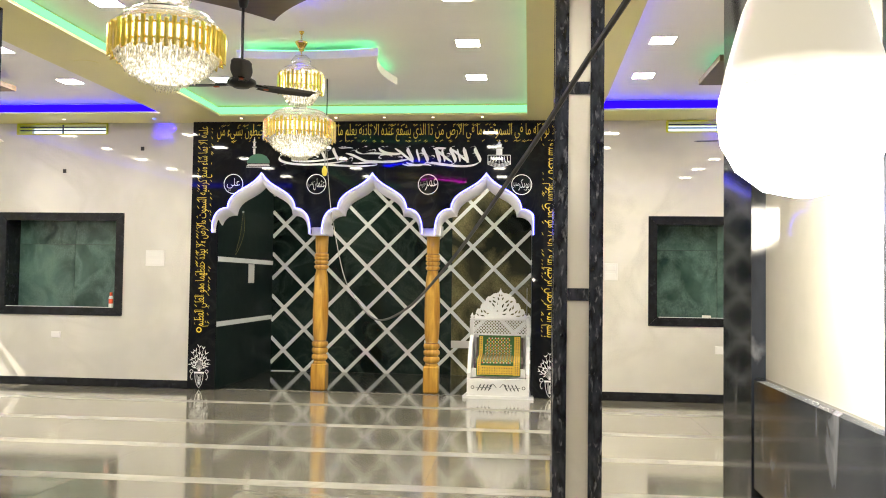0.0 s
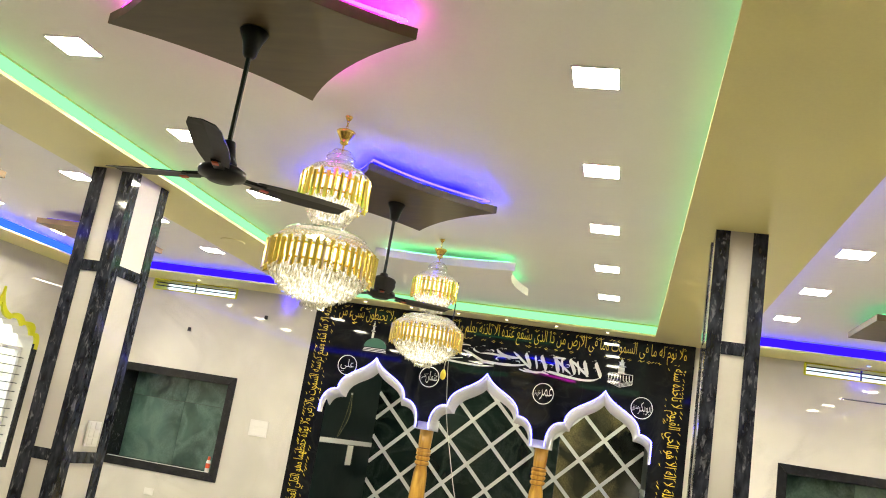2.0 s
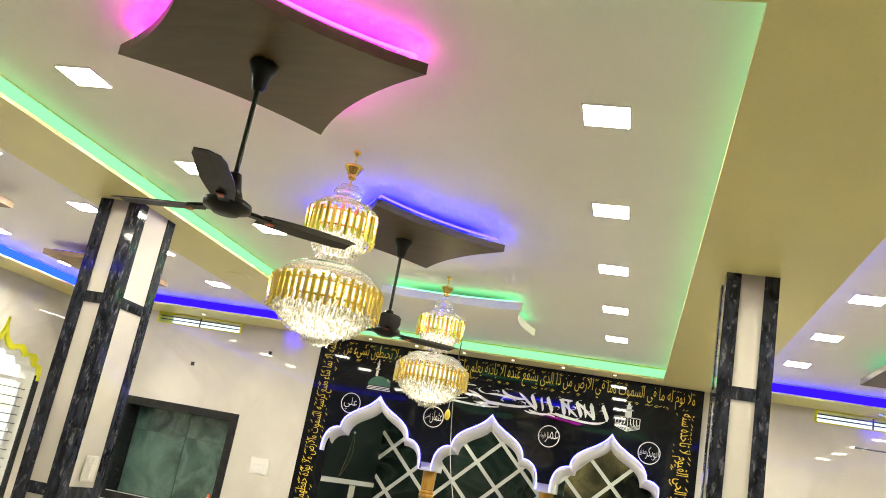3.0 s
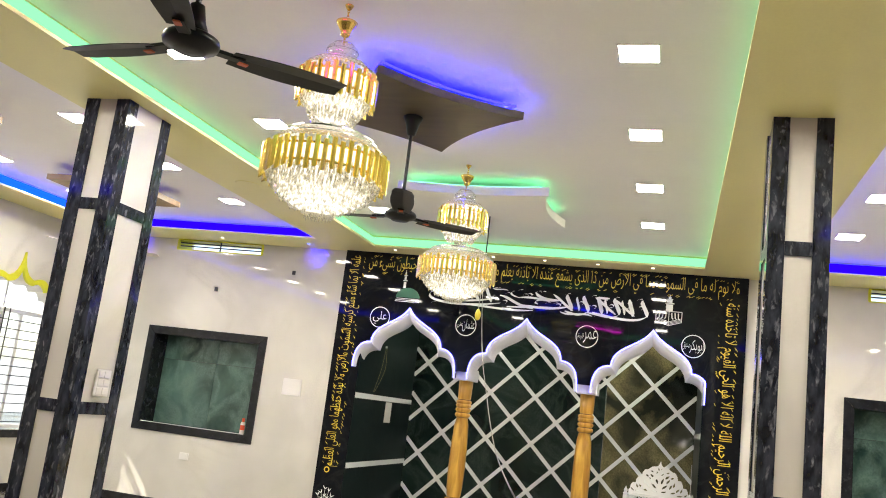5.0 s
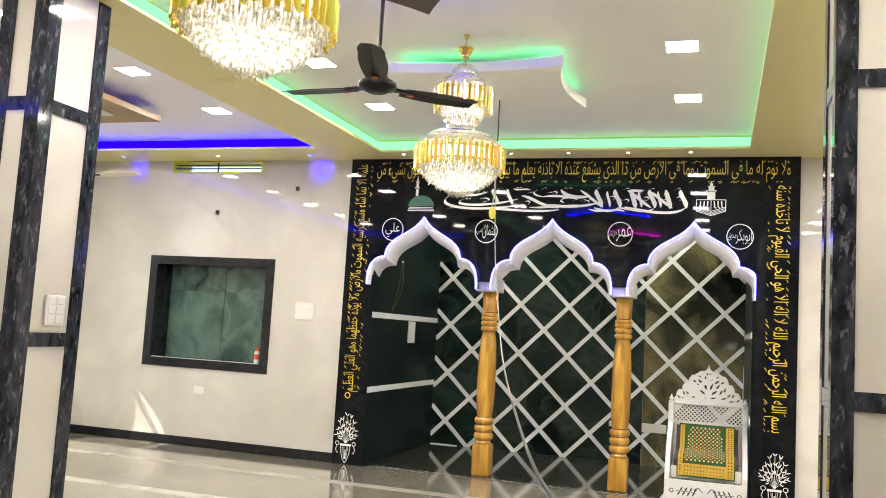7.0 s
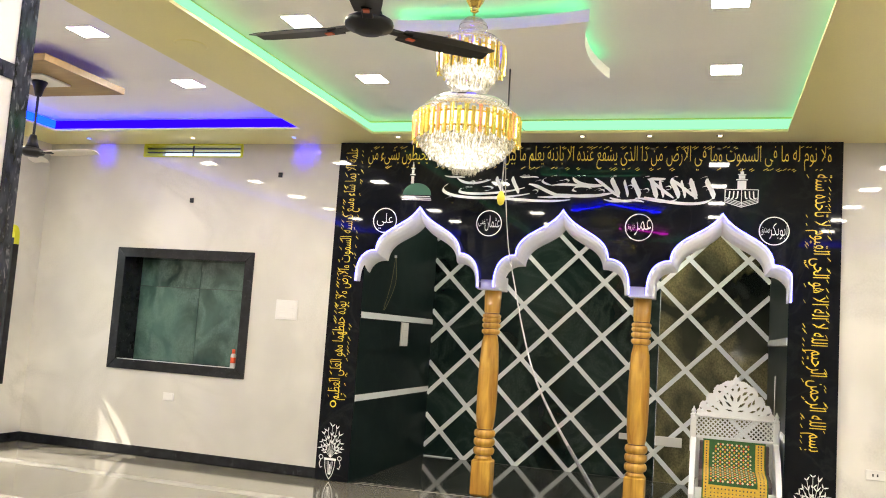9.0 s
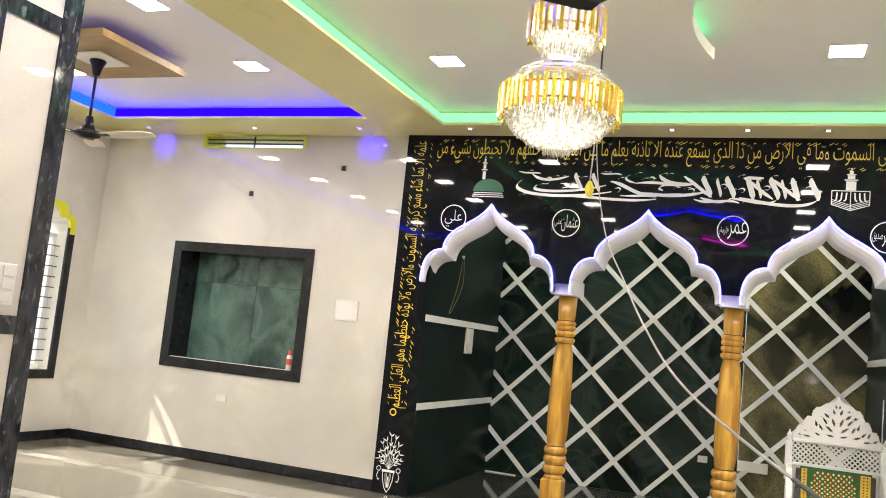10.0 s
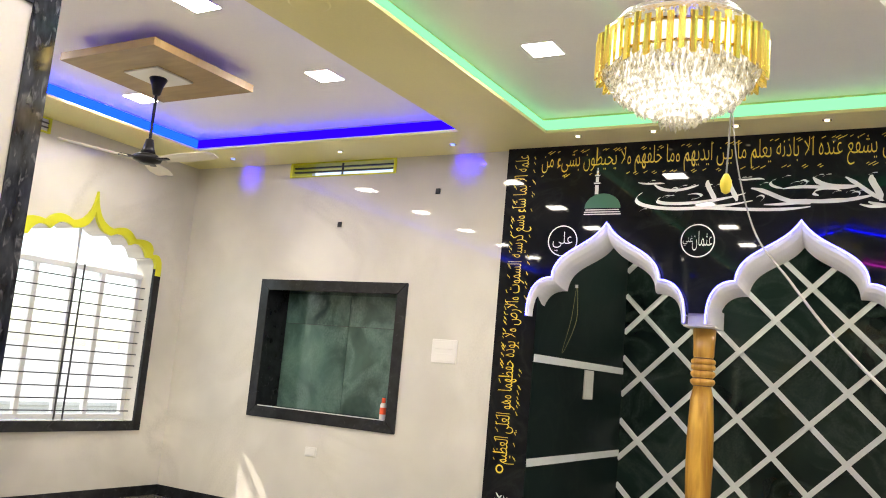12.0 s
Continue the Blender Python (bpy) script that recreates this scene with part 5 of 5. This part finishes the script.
    # rug laid over seat and back
    line = [(yb - 0.075, 0.735), (yb - 0.085, 0.64), (yb - 0.10, 0.555), (yb - 0.17, 0.485), (yb - 0.30, 0.472), (y0 + 0.17, 0.463), (y0 + 0.085, 0.43), (y0 + 0.075, 0.34), (y0 + 0.07, 0.27)]
    pts = spline([(0, a, b) for a, b in line], 5)
    n = len(pts) - 1
    rug = thing("prayer_rug", pose(0, 0, 0), "green prayer rug with yellow border draped over the seat", "rug")

    def strip(u0, u1, t0, t1, lift, mat, name, label=""):
        bm = bmesh.new()
        rows = []
        for i in range(0, 13):
            f = (t0 + (t1 - t0) * i / 12) * n
            a = min(int(f), n - 1)
            p = pts[a].lerp(pts[a + 1], f - a)
            d = (pts[min(a + 2, n)] - pts[max(a - 1, 0)]).normalized()
            nrm = Vector((0, d.z, -d.y))
            if nrm.y > 0 or nrm.z < -0.2:
                nrm = -nrm
            q = p + nrm * lift
            rows.append([bm.verts.new((c - 0.27 + 0.54 * u, q.y, q.z)) for u in (u0, u1)] + [bm.verts.new((c - 0.27 + 0.54 * u, q.y - nrm.y * 0.008, q.z - nrm.z * 0.008)) for u in (u1, u0)])
        for a, b in zip(rows, rows[1:]):
            for k in range(4):
                bm.faces.new((a[k], a[(k + 1) % 4], b[(k + 1) % 4], b[k]))
        bm.faces.new(rows[0])
        bm.faces.new(rows[-1])
        return part(name, bm, mat, rug, label)
    field = strip(0, 1, 0, 1, 0.008, M_RUG, "field", "green pile")
    for ob in (strip(0.10, 0.84, 0.80, 0.97, 0.013, M_RUG_Y, "border", "yellow border with dots"), strip(0.02, 0.10, 0.02, 0.98, 0.013, M_RUG_Y, "border", "yellow border with dots"), strip(0.84, 0.98, 0.02, 0.98, 0.013, M_RUG_Y, "border", "yellow border with dots")):
        ob.parent = field
    # woven diamonds and dots
    for mat, name, sel in ((M_RUG_W, "cream_motif", 0), (M_RUG_R, "red_motif", 1), (M_RUG_Y, "yellow_motif", 2), (M_INK, "dark_dots", 3)):
        bm = bmesh.new()

        def lozenge(u, t, du, dt):
            vs = []
            for a, b in ((du, 0), (0, dt), (-du, 0), (0, -dt)):
                f = min(max(t + b, 0), 0.999) * n
                k = min(int(f), n - 1)
                p = pts[k].lerp(pts[k + 1], f - k)
                d = (pts[min(k + 2, n)] - pts[max(k - 1, 0)]).normalized()
                nrm = Vector((0, d.z, -d.y))
                if nrm.y > 0 or nrm.z < -0.2:
                    nrm = -nrm
                q = p + nrm * 0.0165
                vs.append(bm.verts.new((c - 0.27 + 0.54 * (u + a), q.y, q.z)))
            bm.faces.new(vs)
        if sel < 3:
            for i in range(19):
                for j in range(25):
                    u, t = 0.135 + 0.037 * i, 0.05 + 0.0295 * j
                    if u > 0.82 or t > 0.78 or (t < 0.38 and abs(u - 0.47) > 0.30 - 0.25 * max(0, 0.14 - t)):
                        continue
                    a, b = i % 4, j % 4
                    kind = 1 if (a, b) in ((0, 0), (2, 2)) else 0 if (a + b) % 2 == 1 and (a in (1, 3)) else 2 if (a + b) % 2 == 1 else 3
                    if kind == sel:
                        lozenge(u, t, 0.020, 0.0165)
        else:
            for i in range(28):
                for u in (0.885, 0.935, 0.06):
                    lozenge(u, 0.04 + 0.034 * i, 0.013, 0.011)
            for i in range(13):
                for t in (0.835, 0.885, 0.935):
                    lozenge(0.14 + 0.055 * i, t, 0.013, 0.011)
        part(name, bm, mat, field)["kind"] = "stuff"


# ---- small things ----
def plate(name, label, cat, x, z, w, h, y=WY1, rockers=0, group=""):
    p = thing(name, pose(x, y, z), label, cat, group)
    cover = part("cover", box(-w / 2, w / 2, -0.014, 0, -h / 2, h / 2, 0.004), M_PLATE, p)
    for i in range(rockers):
        part("rocker", box(-w * 0.36, w * 0.36, -0.018, -0.014, -h / 2 + h * (i + 0.18) / rockers, -h / 2 + h * (i + 0.82) / rockers, 0.002), M_PLATE, cover)
    return p


def build_small():
    plate("switch_board", "blank white switch plate on the cream wall", "switch", -5.19, 1.665, 0.25, 0.205, rockers=2, group="wall plates")
    plate("switch_board", "blank white switch plate on the cream wall", "switch", 0.63, 1.56, 0.16, 0.21, rockers=2, group="wall plates")
    plate("wall_socket", "white wall socket low on the cream wall", "socket", -6.51, 0.655, 0.13, 0.085, rockers=1, group="wall plates")
    plate("wall_socket", "white wall socket low on the cream wall", "socket", 1.95, 0.63, 0.15, 0.095, rockers=1, group="wall plates")
    s = plate("wall_socket", "white double wall socket low on the cream wall", "socket", 0.38, 0.60, 0.15, 0.085, rockers=0, group="wall plates")
    for k in (-0.02, 0.015):
        part("socket_hole", box(k - 0.006, k + 0.006, -0.0155, -0.0135, -0.01, 0.012), M_HOLE, s)
    for x, z in ((-6.458, 2.797), (-5.398, 3.092)):
        w = thing("wall_box", pose(x, WY1, z), "small black wiring box on the cream wall", "wiring box", "wiring boxes")
        part("box", box(-0.022, 0.022, -0.016, 0, -0.025, 0.025, 0.003), M_HOLE, w)
    for x, y in ((-4.54, 8.78),):
        d = thing("ceiling_speaker", pose(x, y, 0), "flush round cream cover in the soffit", "ceiling cover")
        part("cover", lathe([(0.02, SOFFIT - 0.006), (0.11, SOFFIT - 0.006), (0.122, SOFFIT)], 28), M_SOFFIT, d)
    # vent high on the side wall
    v = thing("wall_vent", pose(WX0, 9.43, 3.355), "long narrow louvred wall vent with yellow painted edge", "vent", "vents over the niches")
    for b in ((-0.55, 0.55, 0.055, 0.07), (-0.55, 0.55, -0.07, -0.055), (-0.55, -0.525, -0.055, 0.055), (0.525, 0.55, -0.055, 0.055)):
        part("frame", box(0, 0.02, *b), M_LIME, v)
    # pale panel in place of an opening, for the daylight behind the slats
    part("back", box(0, 0.004, -0.525, 0.525, -0.055, 0.055), M_ALU, v)
    for z in (-0.025, 0.015):
        part("slat", box(0.004, 0.018, -0.525, 0.525, z, z + 0.012), M_BAR, v)
    # switch board on the column's side
    sw = thing("switch_board", pose(-4.340, 6.955, 1.515), "white switch board with rocker switches on the column", "switch", "wall plates")
    cover = part("cover", box(0, 0.014, -0.075, 0.075, -0.09, 0.09, 0.004), M_PLATE, sw)
    for i in range(2):
        for j in range(3):
            part("rocker", box(0.014, 0.019, -0.06 + 0.06 * i, -0.006 + 0.06 * i, -0.075 + 0.055 * j, -0.03 + 0.055 * j, 0.002), M_PLATE, cover)
    # bottle in the niche
    b = thing("bottle", pose(-5.80, WY1 + 0.05, 1.017), "small red and white bottle standing in the niche", "bottle")
    body = part("body", lathe([(0.026, 0), (0.028, 0.01), (0.028, 0.13), (0.02, 0.15)], 14), M_PLATE, b, smooth=True)
    part("label", lathe([(0.0285, 0.05), (0.0285, 0.11)], 14), M_RED, body, "red label")
    part("cap", lathe([(0.017, 0.15), (0.018, 0.19), (0.015, 0.195)], 12), M_RED, body)
    # things on the right niche's sill
    d = thing("chalk_box", pose(1.78, WY1 + 0.03, 1.017), "small white box on the niche sill", "box")
    part("body", box(-0.05, 0.05, -0.02, 0.02, 0, 0.03, 0.004), M_PLATE, d)
    d = thing("chalk_packet", pose(2.40, WY1 + 0.03, 1.017), "small yellow packet on the niche sill", "packet")
    part("body", box(-0.06, 0.06, -0.02, 0.02, 0, 0.02, 0.004), M_YEL, d)
    d = thing("small_flask", pose(2.56, WY1 + 0.04, 1.017), "small clear flask on the niche sill", "flask")
    part("body", lathe([(0.03, 0), (0.032, 0.02), (0.02, 0.05), (0.008, 0.07), (0.008, 0.12)], 12), M_PLATE, d, smooth=True)
    # plates inside the alcove
    w = thing("switch_board", pose(ALC_X0 + 0.004, 13.07, 1.49), "long white switch plate on the green side wall", "switch", "wall plates")
    cover = part("cover", box(0, 0.014, -0.12, 0.12, -0.135, 0.135, 0.004), M_PLATE, w)
    for k in range(3):
        part("rocker", box(0.014, 0.018, -0.08, 0.08, -0.115 + 0.08 * k, -0.045 + 0.08 * k, 0.002), M_PLATE, cover)
    plate("wall_socket", "white socket by the wooden pillar", "socket", -1.894, 0.482, 0.10, 0.07, y=ALC_Y - 0.006, group="wall plates")
    plate("wall_plate", "wide white plate behind the minbar seat", "plate", -1.383, 0.467, 0.30, 0.11, y=ALC_Y - 0.006, group="wall plates")
    # string hanging in the left arch
    st = thing("bead_string", pose(0, 0, 0), "thin looped string of beads hanging in the arch", "bead string")
    part("string", tube(spline([(-4.10, 12.0, 2.28), (-4.13, 12.0, 2.0), (-4.19, 12.0, 1.74), (-4.15, 12.0, 1.80), (-4.08, 12.0, 2.02), (-4.09, 12.0, 2.28)], 8), 0.0015, 5), M_BEAD, st)
    part("hook", box(-4.11, -4.085, 11.995, 12.005, 2.275, 2.30), M_CHROME, st)
    # pipe in the far right corner
    p = thing("corner_pipe", pose(2.86, 11.72, 0), "thin grey pipe leaning in the corner by the wall", "pipe")
    part("pipe", tube([(0, 0, 0.0), (0.04, 0.05, 0.62)], 0.018, 8), M_CABLE_W, p)
    # cloth left on the floor by the far column
    c = thing("floor_cloth", pose(0.42, 11.6, 0), "small crumpled white cloth on the floor", "cloth")
    rng = random.Random(3)
    bm = bmesh.new()
    bmesh.ops.create_icosphere(bm, subdivisions=2, radius=0.06)
    for v in bm.verts:
        v.co = Vector((v.co.x * 1.3, v.co.y * 0.8, max(0, v.co.z) * 0.5)) * rng.uniform(0.8, 1.15)
    part("cloth", bm, M_WHITE, c)

    # hanging bulb drop under the white board
    h = thing("hanging_socket", pose(-2.40, 9.50, 0), "yellow bulb on a thin wire under the white board", "hanging bulb")
    part("hook_rod", tube([(0, 0, 3.44), (0.003, 0, 3.2), (0, 0, 2.95)], 0.006, 6), M_CABLE_B, h, "black twisted wire")
    part("connector", lathe([(0.012, 2.95), (0.02, 2.94), (0.022, 2.88), (0.012, 2.86)], 10), M_WHITE, h)
    part("wire", tube([(0, 0, 2.87), (-0.004, 0, 2.7), (-0.01, 0.0, 2.55)], 0.0045, 6), M_CABLE_W, h)
    part("bulb", lathe([(0.010, 2.55), (0.016, 2.54), (0.027, 2.515), (0.028, 2.49), (0.020, 2.46), (0.005, 2.45)], 14, cx=-0.01), M_YEL, h, smooth=True)
    part("tail", tube([(0, 0, 2.96), (-0.07, 0, 2.93), (-0.11, 0.0, 2.935)], 0.003, 5), M_CABLE_B, h)
    part("tail", tube([(0, 0, 2.96), (0.08, 0, 2.98), (0.11, 0.0, 3.0), (0.13, 0, 2.98)], 0.003, 5), M_CABLE_B, h)
    # cable strung from there to the near column, sagging
    line = [(-0.22 - 0.2887 * (y - 1.95), y, z) for y, z in ((9.50, 2.94), (9.1, 2.50), (8.4, 2.06), (7.6, 1.77), (7.0, 1.57), (6.4, 1.42), (5.6, 1.32), (4.63, 1.26), (3.8, 1.325), (3.1, 1.455), (2.5, 1.61), (2.2, 1.70), (1.93, 1.775))]
    cab = thing("slack_cable", pose(0, 0, 0), "grey-white cable strung slack across the hall", "cable")
    pts = spline(line, 10)
    part("cable", tube(pts[:61], 0.0031, 6), M_CABLE_W, cab, "dull white cable")
    part("cable", tube(pts[60:], 0.0038, 6), M_CABLE_B, cab, "dark cable")
    part("tape", tube([Vector((-0.233, 1.995, 1.757)), Vector((-0.229, 1.980, 1.761))], 0.0065, 6), M_RED, cab, "red tape knot")
    part("tape_end", tube([Vector((-0.231, 1.988, 1.759)), Vector((-0.234, 1.994, 1.785))], [0.005, 0.002], 5), M_RED, cab)
    # bulb beside the near column
    g = thing("bulb_lamp", pose(-0.262, 1.557, 1.487), "lit white LED bulb hanging by its cord beside the column", "bulb")
    part("dome", lathe([(0.0325, 0.008), (0.0335, 0.0), (0.032, -0.012), (0.026, -0.023), (0.016, -0.031), (0.004, -0.034)], 24), M_BULB, g, "glowing dome", True)
    part("body", lathe([(0.0325, 0.008), (0.030, 0.02), (0.024, 0.042), (0.016, 0.062), (0.0135, 0.066)], 24), M_BULB_GLARE, g, smooth=True)
    part("holder", lathe([(0.0135, 0.066), (0.02, 0.068), (0.02, 0.10), (0.012, 0.11), (0.005, 0.115)], 16), M_HOLE, g)
    part("cord", tube(spline([(0, 0, 0.11), (0.005, 0.02, 0.22), (0.03, 0.12, 0.30), (0.04, 0.345, 0.315)], 6), 0.004, 6), M_CABLE_B, g)


# ---- floor pieces ----
def build_floor():
    floor = bpy.data.objects["floor"]
    bands = [10.72, 9.41] + [8.21 - 1.18 * k for k in range(9)]
    bw, gap = 0.085, 0.0015
    edges = sorted(bands)
    rows = []
    prev = WY0
    for b in edges:
        if b - bw > prev:
            rows.append((prev, b - bw, False))
        if b < ALC_Y:
            rows.append((b - bw, b + bw, True))
        prev = b + bw
    rows += [(prev, PAN_Y, False), (PAN_Y, ALC_Y, False)]
    meshes = {}
    for a, b, white in rows:
        nx = 8 if white else 10
        w = (WX1 - WX0) / nx
        for i in range(nx):
            x0 = WX0 + i * w
            if a > WY1 and (x0 + w < ALC_X0 or x0 > ALC_X1):
                continue
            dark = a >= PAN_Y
            key = (round(b - a, 4), white, dark)
            if key not in meshes:
                bm = box(-w / 2 + gap, w / 2 - gap, -(b - a) / 2 + gap, (b - a) / 2 - gap, -0.006, 0.0)
                me = bpy.data.meshes.new("tile")
                bmesh.ops.recalc_face_normals(bm, faces=bm.faces[:])
                bm.to_mesh(me)
                bm.free()
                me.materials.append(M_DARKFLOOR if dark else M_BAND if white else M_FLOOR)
                meshes[key] = me
            shared("white_band_tile" if white else "marble_tile", meshes[key], floor, pose(x0 + w / 2, (a + b) / 2, 0))


build_walls()
arcade = build_arcade()
build_ceiling()
build_skirting()
build_window()
build_columns()
build_niche(-7.34, -5.62)
build_niche(1.08, 2.785)
build_vent(-7.12, -5.90)
build_vent(1.31, 2.50)
build_pillars()
build_minbar()
build_chandelier(-2.37, 5.68)
build_chandelier(-2.362, 8.38)
build_ceiling_things()
build_small()
build_writing(arcade)
build_floor()
